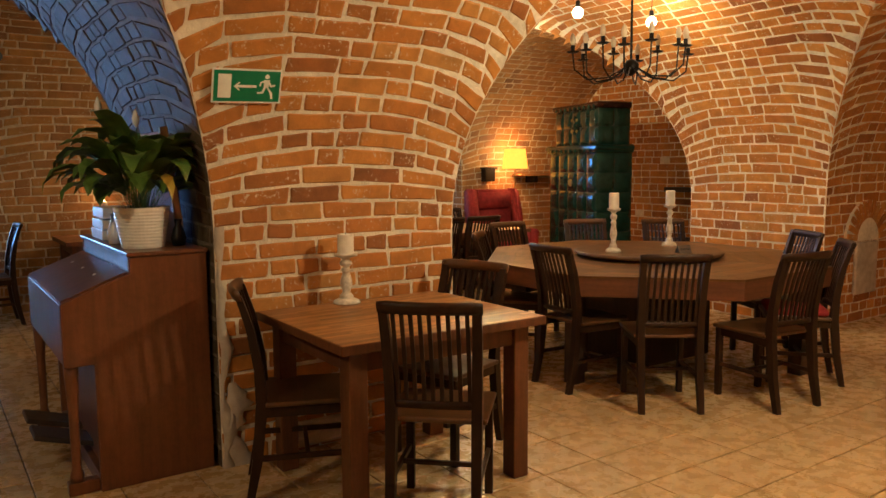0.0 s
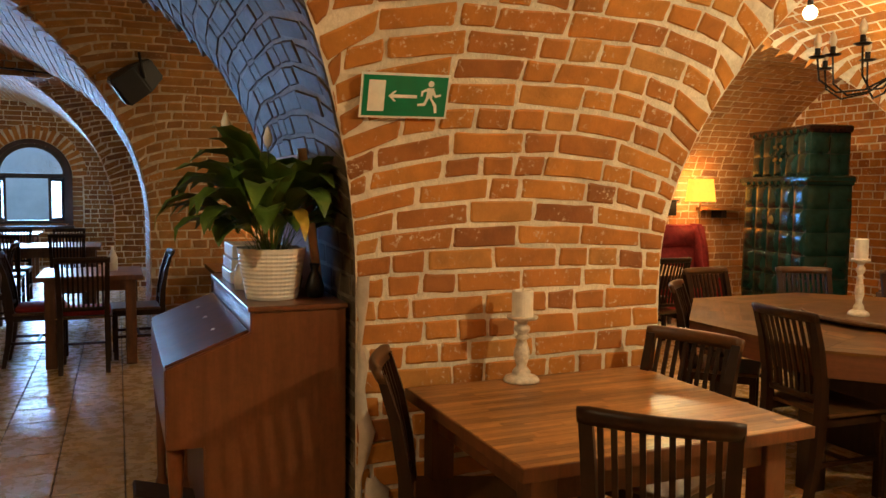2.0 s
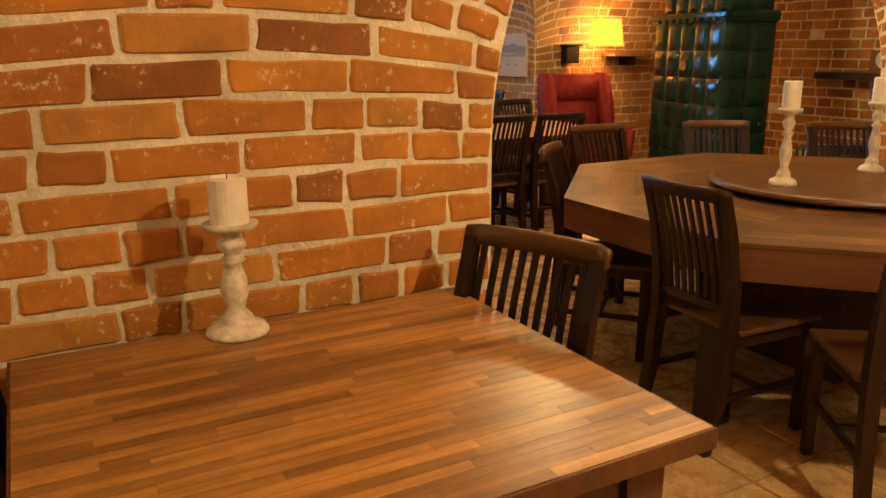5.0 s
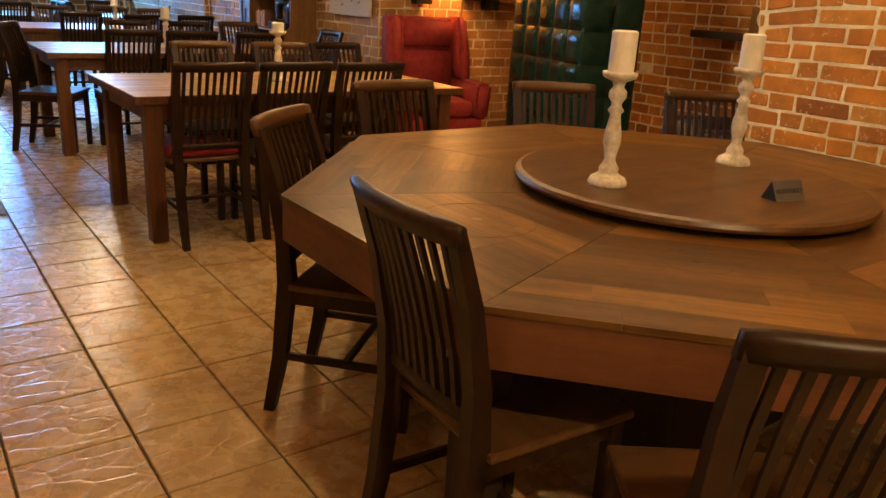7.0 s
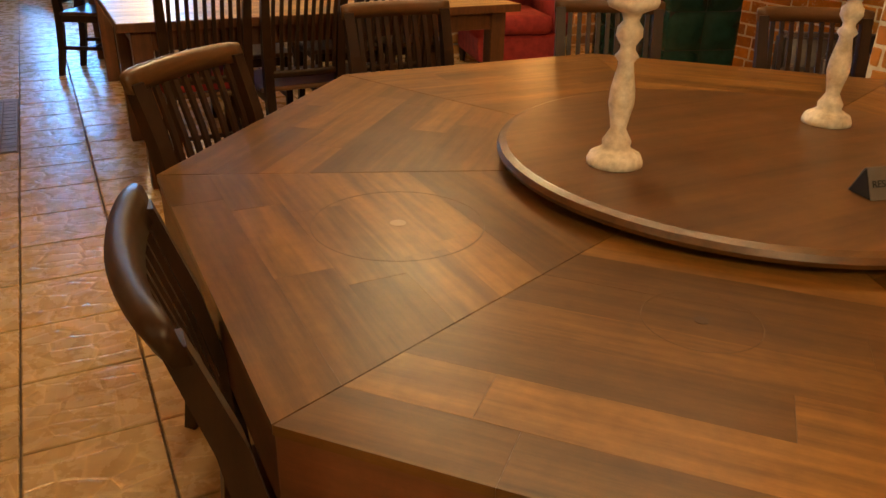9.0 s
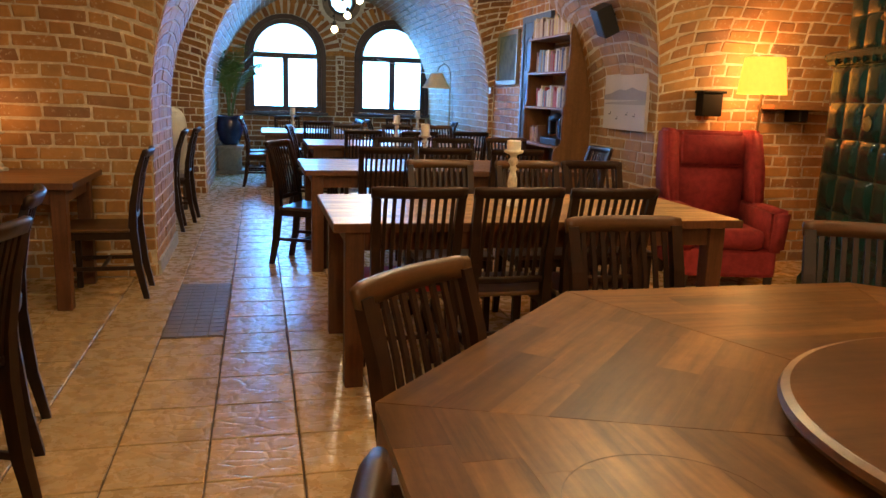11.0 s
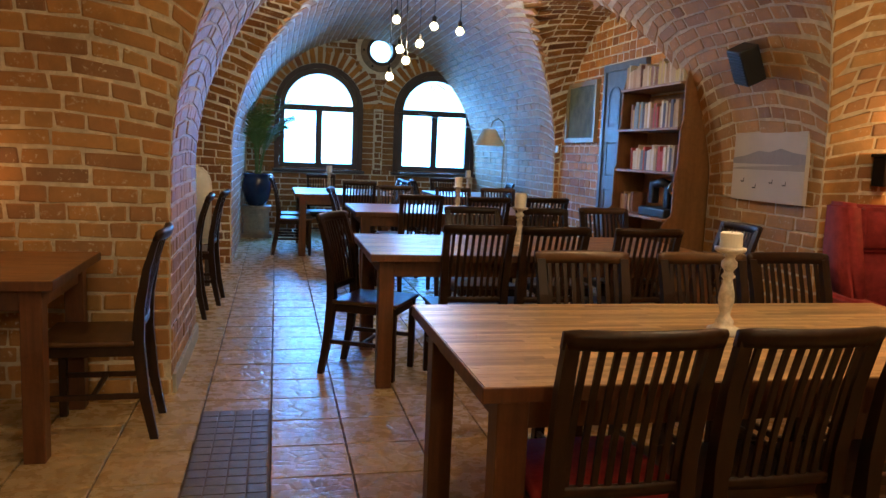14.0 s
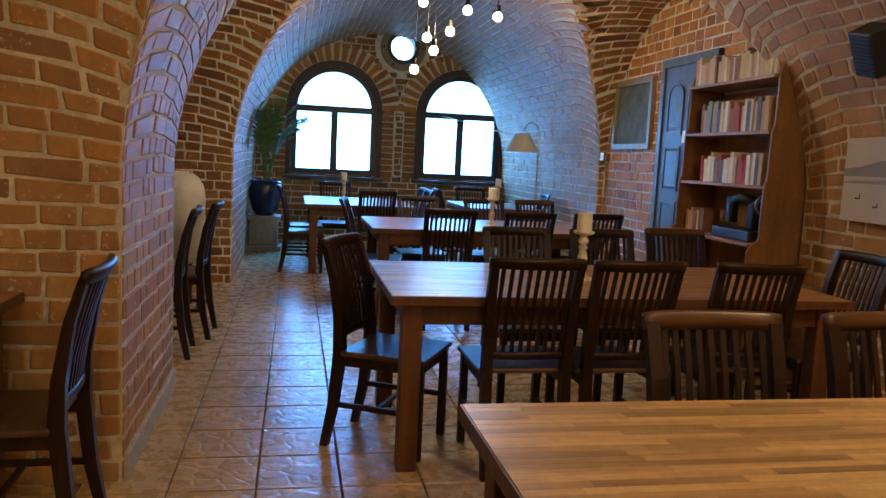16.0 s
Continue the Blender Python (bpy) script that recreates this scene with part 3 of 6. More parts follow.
SMALL_TABLE = table(1.74, 2.775, 2.85, 3.74, "square brown butcher block table against the brick pier", split=TABLE_S)
LT = "tables in the dining hall"
table(3.97, 5.95, 6.6, 7.6, "long light brown butcher block dining table", group=LT, split=TABLE_L)
table(3.98, 6.1, 8.95, 9.97, "long dark brown dining table shining with daylight", group=LT, split=TABLE_S)
table(4.18, 6.1, 11.75, 12.85, "long dark wooden dining table near the bookcase", group=LT)
table(3.7, 4.9, 14.25, 15.7, "dark wooden table below the arched window", group=LT)
table(5.55, 6.45, 14.5, 15.8, "dark wooden table beside the cream floor lamp", group=LT)
table(1.55, 2.61, 8.08, 8.93, "dark wooden table with a burning candle at the wall", group=LT)
table(1.65, 2.56, 5.45, 6.75, "dark wooden table between the two halls", group=LT)
table(0.15, 0.95, 8.05, 8.85, "small dark table in the other hall", group=LT)
table(-1.5, -0.35, 9.3, 10.6, "dark wooden table in the other hall", group=LT)
table(-0.9, 0.55, 11.6, 12.5, "dark wooden table in the far part of the other hall", group=LT)
table(-2.6, -0.4, 14.6, 15.5, "long dark table below the windows of the other hall", group=LT)

# octagonal table
OC = Vector((5.05, 4.217, 0))
OTOP = 0.755
OX, OY, OSX, OSY = 1.19, 1.21, 0.458, 0.5
octo = thing("octagonal_table", pose(OC.x, OC.y, 0), "large octagonal dark wooden table with eight wedge shaped panels", "table")


def oct_corner(i, grow=0.0):
    """Corners of the top, its sides across x a little shorter than those across y."""
    k = i % 8
    sx, sy = (1, 1, -1, -1, -1, -1, 1, 1)[k], (1, 1, 1, 1, -1, -1, -1, -1)[k]
    x, y = ((OX, OSX), (OSY, OY), (OSY, OY), (OX, OSX))[k % 4]
    return Vector((sx * (x + grow), sy * (y + grow), 0))


OCT_BOARD = wood("octagon_board_wood", (0.06, 0.026, 0.006), (0.215, 0.105, 0.024), 0, 0.33, single=True)
OCT_BOARD.node_tree.nodes["Principled BSDF"].inputs["Specular IOR Level"].default_value = 0.36
for i in range(8):
    a, b = oct_corner(i), oct_corner(i + 1)
    along = (b - a).normalized()
    inward = Vector((-along.y, along.x, 0))
    apo = -a.dot(inward)
    rotm = Matrix.Rotation(math.atan2(along.y, along.x), 4, "Z")
    inv = rotm.inverted()
    bm = bmesh.new()
    wedge = [inv @ (q * 0.975) for q in (a, b, Vector((0, 0, 0)))]
    vt = [bm.verts.new((q.x, q.y, OTOP - 0.016)) for q in wedge]
    vb = [bm.verts.new((q.x, q.y, OTOP - 0.03)) for q in wedge]
    bm.faces.new(vt)
    bm.faces.new(vb[::-1])
    for q in range(3):
        bm.faces.new((vt[q], vb[q], vb[(q + 1) % 3], vt[(q + 1) % 3]))
    panel = part("panel", bm, OCT_EDGE, octo)
    panel.matrix_basis = rotm
    k = 12
    for j in range(k):
        d0, d1 = apo * j / k, apo * (j + 1) / k
        if j == k - 1:
            d1 = apo * 0.985
        ends0 = [q * (1 - d0 / apo) for q in (a, b)]
        ends1 = [q * (1 - d1 / apo) for q in (a, b)]
        width = (ends0[1] - ends0[0]).length
        cuts, c = [], rnd.uniform(0.12, 0.6)
        while c < width - 0.15:
            if (c - width / 2) ** 2 < ((ends1[1] - ends1[0]).length / 2) ** 2:
                cuts.append(c)
            c += rnd.uniform(0.3, 0.62)
        low = [ends0[0]] + [ends0[0] + along * c for c in cuts] + [ends0[1]]
        high = [ends1[0]] + [p + inward * (d1 - d0) for p in low[1:-1]] + [ends1[1]]
        for q0 in range(len(low) - 1):
            g0, g1 = (0.0011 if q0 == 0 else 0.0002), (0.0011 if q0 == len(low) - 2 else 0.0002)
            quad = [low[q0] + along * g0 + inward * 0.0001, low[q0 + 1] - along * g1 + inward * 0.0001, high[q0 + 1] - along * g1 - inward * 0.0001, high[q0] + along * g0 - inward * 0.0001]
            quad = [inv @ p for p in quad]
            bm = bmesh.new()
            lift = rnd.uniform(0, 0.0003)
            vt = [bm.verts.new((p.x, p.y, OTOP - lift)) for p in quad]
            vb = [bm.verts.new((p.x, p.y, OTOP - 0.015)) for p in quad]
            bm.faces.new(vt)
            bm.faces.new(vb[::-1])
            for q in range(4):
                bm.faces.new((vt[q], vb[q], vb[(q + 1) % 4], vt[(q + 1) % 4]))
            part("board", bm, OCT_BOARD, panel)
    a, b = oct_corner(i, -0.003), oct_corner(i + 1, -0.003)
    # apron
    m2 = (a + b) / 2
    L = (b - a).length
    ap = part("apron", box(-L / 2, L / 2, 0.0, 0.03, OTOP - 0.135, OTOP - 0.0155, 0.002), OCT_EDGE, octo, "thick reddish wooden apron")
    ap.matrix_basis = Matrix.Translation(m2) @ rotm
    if i % 2 == 0:
        c = oct_corner(i, -0.14)
        part("leg", box(c.x - 0.05, c.x + 0.05, c.y - 0.05, c.y + 0.05, 0, OTOP - 0.03, 0.006), DARKWOOD, octo)
part("pedestal", box(-0.35, 0.35, -0.35, 0.35, 0.0, OTOP - 0.03, 0.01), DARKWOOD, octo)

susan = thing("lazy_susan", pose(5.065, 4.205, OTOP), "round brown wooden turntable lying on the octagonal table", "turntable")
part("base", lathe([(0.2, 0.0), (0.2, 0.018)], 32), DARKWOOD, susan)
sm = wood("turntable_wood", (0.045, 0.019, 0.005), (0.13, 0.058, 0.015), 0, 0.33)
part("disc", lathe([(0.0, 0.018), (0.53, 0.018), (0.556, 0.024), (0.561, 0.034), (0.556, 0.045), (0.54, 0.05), (0.0, 0.05)], 180), sm, susan)
STOP = OTOP + 0.05
# a worn ring scratched into one panel with a plug at its middle, and a ringed knot in the next
BURN = plain("scratched_line", (0.1, 0.055, 0.024), 0.5)
PLUG = plain("pale_plug", (0.26, 0.15, 0.066), 0.4)
KNOT = plain("dark_knot", (0.045, 0.02, 0.008), 0.45)
for mx, my, mr, pr, pm in ((4.225, 4.235, 0.158, 0.015, PLUG), (4.487, 3.73, 0.085, 0.011, KNOT)):
    mk = part("ring_mark", lathe([(mr, -0.002), (mr + 0.001, 0.0004), (mr + 0.0022, 0.0004), (mr + 0.0032, -0.002)], 64), BURN, octo)
    mk.location = (mx - OC.x, my - OC.y, OTOP)
    pg = part("plug", lathe([(0.0, -0.002), (pr, -0.002), (pr, 0.0004), (0.0, 0.0005)], 20), pm, octo)
    pg.location = (mx - OC.x, my - OC.y, OTOP)

# ---- candles ----
def candlestick(p, h, wax, r=0.034, label="turned wooden candlestick in worn white paint with a thick candle", lit=False, wide=1.0):
    t = thing("candlestick", pose(*p), label, "candlestick", "candlesticks")
    s = h / 0.3
    prof = [(0.058, 0), (0.058, 0.008), (0.052, 0.02), (0.036, 0.028), (0.028, 0.034), (0.03, 0.045), (0.024, 0.054), (0.016, 0.068), (0.02, 0.09), (0.026, 0.115), (0.025, 0.14), (0.018, 0.172),
            (0.015, 0.19), (0.024, 0.2), (0.015, 0.212), (0.015, 0.22), (0.026, 0.235), (0.025, 0.25), (0.015, 0.262), (0.02, 0.275), (0.046, 0.285), (0.05, 0.292), (0.05, 0.3), (0.0, 0.3)]
    part("stick", lathe([(r0 * wide, z * s) for r0, z in prof], 24), WHITEPAINT, t, smooth=True)
    c = part("candle", lathe([(0.0, h), (r, h), (r, h + wax - 0.004), (r - 0.006, h + wax), (r - 0.012, h + wax - 0.006), (0.0, h + wax - 0.008)], 24), WAX, t, "ivory pillar candle", smooth=False)
    part("wick", tube([(0, 0, h + wax - 0.009), (0.001, 0, h + wax + 0.006)], 0.0012, 6), BLACK, c)
    if lit:
        part("flame", lathe([(0.001, h + wax), (0.006, h + wax + 0.008), (0.004, h + wax + 0.02), (0.0005, h + wax + 0.032)], 10), plain("flame", (1, 0.7, 0.3), 0.5, 0, (1, 0.5, 0.12), 25), c, smooth=True)
    return t


candlestick((2.19, 3.685, 0.771), 0.252, 0.1, 0.041, wide=1.2)
candlestick((4.715, 4.235, STOP), 0.33, 0.115, 0.037)
candlestick((5.405, 4.275, STOP), 0.33, 0.115, 0.037)
candlestick((4.93, 7.1, 0.771), 0.29, 0.05, 0.036)
candlestick((4.96, 9.42, 0.771), 0.24, 0.09, 0.036)
candlestick((5.2, 12.1, 0.771), 0.24, 0.09, 0.036)
candlestick((4.15, 15.0, 0.771), 0.24, 0.09, 0.036)
candlestick((6.05, 15.1, 0.771), 0.24, 0.09, 0.036)
candlestick((2.03, 8.78, 0.771), 0.25, 0.09, 0.034, "white candlestick with a burning candle on the wall table", True)
candlestick((-1.0, 9.9, 0.771), 0.2, 0.08, 0.034)

# ---- chairs ----
def chair(label, light=False):
    t = thing("dining_chair", pose(0, 0, 0), label, "chair", "slat backed dining chairs")
    wd = 0.193
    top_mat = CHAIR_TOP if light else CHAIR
    # back posts with rear legs, one sweep each
    for s in (-1, 1):
        rings = []
        for z, y, w, d in ((0, -0.265, 0.017, 0.017), (0.2, -0.225, 0.02, 0.022), (0.45, -0.2, 0.021, 0.026), (0.6, -0.208, 0.02, 0.021), (0.78, -0.24, 0.019, 0.017), (0.92, -0.283, 0.018, 0.013)):
            x = s * (wd - 0.02 + 0.012 * (z > 0.5) * (z - 0.5) * 2)
            rings.append([Vector((x - w, y - d, z)), Vector((x + w, y - d, z)), Vector((x + w, y + d, z)), Vector((x - w, y + d, z))])
        bm = bmesh.new()
        add_loft(bm, rings)
        part("back_post", bm, CHAIR, t)
        part("leg", box(s * 0.178 - 0.018, s * 0.178 + 0.018, 0.165, 0.201, 0, 0.435, 0.004), CHAIR, t)
        part("stretcher", box(s * 0.178 - 0.009, s * 0.178 + 0.009, -0.225, 0.17, 0.19, 0.215, 0.003), CHAIR, t)
        part("seat_rail", box(s * 0.178 - 0.01, s * 0.178 + 0.01, -0.19, 0.17, 0.385, 0.435, 0.003), CHAIR, t)
    part("stretcher", box(-0.18, 0.18, -0.02, 0.0, 0.193, 0.213, 0.003), CHAIR, t)
    part("seat_rail", box(-0.175, 0.175, 0.17, 0.192, 0.385, 0.435, 0.003), CHAIR, t)
    bm = box(-0.21, 0.21, -0.185, 0.215, 0.435, 0.458, 0.008)
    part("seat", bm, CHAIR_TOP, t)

    def rail(z0, z1, y0, y1, th, bow, x):
        """A bowed board with a well rounded top edge."""
        rings = []
        for i in range(13):
            u = -1 + 2 * i / 12
            b = bow * (1 - u * u)
            k = min(1.0, (1 - abs(u)) * x / 0.008 + 0.72)
            ring = [Vector((u * x, y0 - b - th * 0.8 * k, z0)), Vector((u * x, y0 - b + th * 0.8 * k, z0))]
            for q in range(7):
                a = math.pi * q / 6
                ring.append(Vector((u * x, y1 - b + th * k * math.cos(a), z1 - th * 1.1 + th * 1.1 * k * math.sin(a))))
            rings.append(ring)
        bm = bmesh.new()
        add_loft(bm, rings)
        return bm

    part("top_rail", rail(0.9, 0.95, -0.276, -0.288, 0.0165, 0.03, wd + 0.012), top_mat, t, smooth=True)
    part("lower_rail", rail(0.505, 0.538, -0.2, -0.2, 0.011, 0.012, wd - 0.02), CHAIR, t, smooth=True)
    for i in range(9):
        u = -0.8 + 1.6 * i / 8
        x = u * (wd - 0.012)
        b = 0.026 * (1 - u * u)
        rings = []
        for z, y in ((0.53, -0.2 - b * 0.45), (0.65, -0.214 - b * 0.6), (0.78, -0.24 - b * 0.85), (0.905, -0.276 - b)):
            rings.append([Vector((x - 0.008, y - 0.005, z)), Vector((x + 0.008, y - 0.005, z)), Vector((x + 0.008, y + 0.005, z)), Vector((x - 0.008, y + 0.005, z))])
        bm = bmesh.new()
        add_loft(bm, rings)
        part("slat", bm, CHAIR, t)
    return t


def cushion(label="dark red seat cushion tied on a dining chair"):
    t = thing("seat_cushion", pose(0, 0, 0), label, "cushion", "red seat cushions")
    bm = box(-0.2, 0.2, -0.17, 0.2, 0.0, 0.045, 0.018)
    bmesh.ops.subdivide_edges(bm, edges=bm.edges, cuts=2, use_grid_fill=True)
    for v in bm.verts:
        if v.co.z > 0.03:
            v.co.z += 0.012 * max(0, 1 - (v.co.x / 0.2) ** 2) * max(0, 1 - (v.co.y / 0.2) ** 2)
    part("cover", bm, REDCLOTH, t, smooth=True)
    return t


C_DARK = chair("dark brown wooden dining chair with a slatted back")
C_LIGHT = chair("dark brown dining chair with a lighter top rail", True)
CUSH = cushion()
used = {"d": False, "l": False, "c": False}


def put_chair(x, y, facing, light=False, red=False):
    """The chair whose back's top is at x, y and that faces the given way (degrees, 0 is along y, turning left)."""
    a = radians(facing)
    f = Vector((-math.sin(a), math.cos(a), 0))
    o = Vector((x, y, 0)) + f * 0.29
    m = pose(o.x, o.y, 0, 0, 0, facing)
    key = "l" if light else "d"
    src = C_LIGHT if light else C_DARK
    if used[key]:
        copy_thing(src, m)
    else:
        src.matrix_world = m
        used[key] = True
    if red:
        mc = m @ pose(0, 0.0, 0.459)
        if used["c"]:
            copy_thing(CUSH, mc)
        else:
            CUSH.matrix_world = mc
            used["c"] = True


def seat_round(chairs):
    """Each chair: place of its back's top, the way it faces, lighter rail, red cushion."""
    for x, y, facing, light, red in chairs:
        put_chair(x, y, facing, bool(light), bool(red))


# small table
seat_round([
    (2.0, 2.64, -44, 0, 0), (1.575, 3.53, -112, 1, 0), (2.88, 3.52, 111, 1, 0),
])
# round the octagon
seat_round([
    (3.98, 3.07, -35, 0, 0), (4.66, 2.68, -8, 0, 0), (5.5, 2.9, 40, 0, 1), (5.98, 3.45, 62, 0, 0),
    (3.765, 3.9, -93, 0, 0), (3.985, 4.94, -138, 1, 0), (4.82, 5.62, 180, 1, 0), (5.61, 5.43, 152, 1, 0), (6.2, 5.0, 150, 1, 0),
])
# first long table
seat_round([
    (4.31, 6.45, 0, 0, 1), (4.75, 6.45, 1, 0, 0), (5.18, 6.42, -1, 0, 0), (4.71, 7.81, 180, 1, 0), (5.26, 7.81, 179, 1, 0), (5.7, 7.84, 181, 0, 0),
])
# second
seat_round([
    (4.56, 8.87, 0, 0, 0), (5.0, 8.86, 2, 0, 0), (5.56, 8.86, -2, 0, 0), (3.8, 9.5, -118, 0, 0), (4.86, 10.22, 180, 0, 0), (5.4, 10.25, 182, 0, 0), (5.98, 10.45, 180, 1, 0), (6.45, 9.32, 92, 0, 0),
])
# third
seat_round([
    (4.75, 11.6, 0, 0, 0), (5.35, 11.5, 1, 0, 0), (5.95, 11.62, 0, 0, 0), (4.75, 13.2, 180, 0, 0), (5.4, 13.2, 180, 0, 0), (5.95, 13.3, 180, 1, 0), (4.0, 12.5, -100, 0, 0),
])
# window bay
seat_round([
    (3.42, 14.55, -92, 0, 0), (3.42, 15.2, -90, 0, 0), (4.45, 14.0, 5, 0, 0), (5.12, 14.7, 92, 0, 0), (5.14, 15.25, 90, 0, 0), (4.1, 15.95, 180, 0, 0),
    (5.9, 16.0, 180, 0, 0), (5.3, 15.2, -90, 0, 0), (6.6, 14.9, 85, 0, 0),
])
# at the pier
seat_round([
    (2.97, 10.98, 92, 0, 0), (3.05, 11.5, 88, 0, 0), (2.965, 8.55, 92, 0, 0), (2.86, 6.36, 100, 0, 0), (2.94, 5.55, 70, 0, 0),
])
# other hall
seat_round([
    (-0.15, 8.45, -90, 0, 1), (0.5, 7.82, 0, 0, 1), (1.2, 8.5, 92, 0, 0), (-1.65, 9.6, -88, 0, 0), (-1.05, 9.05, 5, 0, 0), (-0.2, 9.9, 92, 0, 0), (-1.0, 10.85, 180, 0, 0),
    (-0.5, 12.75, 180, 0, 0), (0.15, 12.75, 180, 0, 0), (-0.5, 11.3, 0, 0, 0), (0.2, 11.3, 0, 0, 0), (-2.1, 14.3, 0, 0, 0), (-1.4, 14.3, 0, 0, 0), (-2.95, 9.9, -95, 0, 0),
])

# ---- harmonium at the pier ----
har = thing("harmonium", pose(0, 0, 0), "brown wooden harmonium with its sloping lid closed", "harmonium")
H0, H1 = 3.87, 5.02


def prism(poly, y0, y1):
    """Extrude an outline in x, z along y."""
    bm = bmesh.new()
    a = [bm.verts.new((x, y0, z)) for x, z in poly]
    b = [bm.verts.new((x, y1, z)) for x, z in poly]
    n = len(poly)
    bm.faces.new(a)
    bm.faces.new(b[::-1])
    for i in range(n):
        bm.faces.new((a[i], b[i], b[(i + 1) % n], a[(i + 1) % n]))
    bmesh.ops.recalc_face_normals(bm, faces=bm.faces)
    bmesh.ops.bevel(bm, geom=list(bm.edges), offset=0.004, segments=2, affect="EDGES")
    return bm


SIDE = [(1.545, 0.0), (1.03, 0.0), (1.03, 0.59), (0.905, 0.59), (0.905, 0.875), (1.195, 0.985), (1.195, 1.06), (1.545, 1.06)]
part("side_panel", prism(SIDE, H0, H0 + 0.025), PIANO, har)
part("side_panel", prism(SIDE, H1 - 0.025, H1), PIANO, har)
part("top", box(1.185, 1.55, H0 - 0.012, H1 + 0.012, 1.06, 1.08, 0.005), PIANO, har)
part("lid", prism([(0.915, 0.868), (0.905, 0.882), (1.19, 0.994), (1.196, 0.976)], H0 + 0.026, H1 - 0.026), PIANO, har, "glossy sloping key lid")
part("upper_panel", box(1.196, 1.212, H0 + 0.026, H1 - 0.026, 0.985, 1.06, 0.003), PIANO, har)
part("front_board", box(0.905, 0.925, H0 + 0.026, H1 - 0.026, 0.6, 0.868, 0.004), PIANO, har)
part("key_bed", box(0.925, 1.19, H0 + 0.026, H1 - 0.026, 0.59, 0.62, 0.003), PIANO, har)
part("lower_panel", box(1.06, 1.08, H0 + 0.026, H1 - 0.026, 0.02, 0.59, 0.003), PIANO, har)
part("plinth", box(1.03, 1.545, H0 + 0.026, H1 - 0.026, 0.0, 0.08, 0.004), PIANO, har)
part("back_panel", box(1.53, 1.545, H0 + 0.026, H1 - 0.026, 0.08, 1.058, 0.002), PIANO, har)
for yy in (H0 + 0.05, H1 - 0.05):
    part("column", lathe([(0.03, 0.06), (0.03, 0.09), (0.02, 0.12), (0.022, 0.4), (0.03, 0.54), (0.032, 0.59)], 16, m=pose(0.94, yy, 0)), PIANO, har, smooth=True)
    part("foot", box(0.9, 1.03, yy - 0.03, yy + 0.03, 0, 0.06, 0.006), PIANO, har)
for yy in (4.3, 4.6):
    part("pedal", box(0.78, 1.05, yy - 0.1, yy + 0.1, 0.06, 0.085, 0.006, m=Matrix.Translation((1.05, 0, 0.07)) @ Matrix.Rotation(0.3, 4, "Y") @ Matrix.Translation((-1.05, 0, -0.02))), DARKWOOD, har)
for yy in (4.15, 4.45, 4.75):
    part("knob", lathe([(0.0, 0), (0.009, 0.004), (0.009, 0.01), (0.0, 0.014)], 12, m=Matrix.Translation((1.1, yy, 0.95)) @ Matrix.Rotation(-0.36, 4, "Y")), CERAMIC, har)

def prism_x(poly, x, th):
    """A thin plate of an outline in y, z that stands across x."""
    bm = bmesh.new()
    a = [bm.verts.new((x - th / 2, y, z)) for y, z in poly]
    b = [bm.verts.new((x + th / 2, y, z)) for y, z in poly]
    bm.faces.new(a)
    bm.faces.new(b[::-1])
    for i in range(len(poly)):
        bm.faces.new((a[i], b[i], b[(i + 1) % len(poly)], a[(i + 1) % len(poly)]))
    return bm


# plant on it
plant = thing("peace_lily", pose(1.31, 4.08, 1.081), "peace lily with drooping green leaves in a white ribbed pot", "plant")
prof = [(0.0, 0.0), (0.095, 0.0)]
for i in range(12):
    z = 0.004 + i * 0.015
    r = 0.097 + 0.03 * i / 12
    prof += [(r, z), (r + 0.0035, z + 0.008)]
prof += [(0.129, 0.19), (0.131, 0.194), (0.122, 0.194), (0.117, 0.16), (0.0, 0.16)]
part("pot", lathe(prof, 40), CERAMIC, plant, "white ribbed ceramic pot")
part("soil", lathe([(0.0, 0.158), (0.117, 0.158), (0.117, 0.168), (0.0, 0.172)], 20), speckle("potting_soil", (0.012, 0.008, 0.005), (0.03, 0.02, 0.014), 60, 0.95), plant)


def leaf_mesh(bm, base, heading, rise, length, width, droop_by):
    """A blade that rises, bends over and hangs, with a folded midrib."""
    n = 9
    d = Vector((math.cos(heading), math.sin(heading), 0))
    side = Vector((-d.y, d.x, 0))
    p = Vector(base)
    ang = rise
    rows = []
    for i in range(n):
        s = i / (n - 1)
        stalk = 0.45
        w = 0.0022 if s < stalk else width * math.sin(math.pi * min(1, ((s - stalk) / (1 - stalk)) ** 0.75)) * 0.5 + 0.0015
        up = Vector((-d.x * math.sin(ang), -d.y * math.sin(ang), math.cos(ang)))
        rows.append([bm.verts.new(p + side * w + up * w * 0.35), bm.verts.new(p), bm.verts.new(p - side * w + up * w * 0.35)])
        p = p + (d * math.cos(ang) + Vector((0, 0, math.sin(ang)))) * length / (n - 1)
        ang -= droop_by * (0.1 + 1.8 * s * s + 0.5 * s) / (n - 1)
    for a, b in zip(rows, rows[1:]):
        bm.faces.new((a[0], a[1], b[1], b[0]))
        bm.faces.new((a[1], a[2], b[2], b[1]))


def foliage(name, parent, count, mat, lengths, widths, rise, droops, spread, z0, seed):
    r = random.Random(seed)
    for i in range(count):
        bm = bmesh.new()
        h = r.uniform(0, 2 * math.pi)
        leaf_mesh(bm, (spread * math.cos(h) * r.random(), spread * math.sin(h) * r.random(), z0), h + r.uniform(-0.4, 0.4), r.uniform(*rise), r.uniform(*lengths), r.uniform(*widths), r.uniform(*droops))
        part(name, bm, mat, parent, smooth=True)


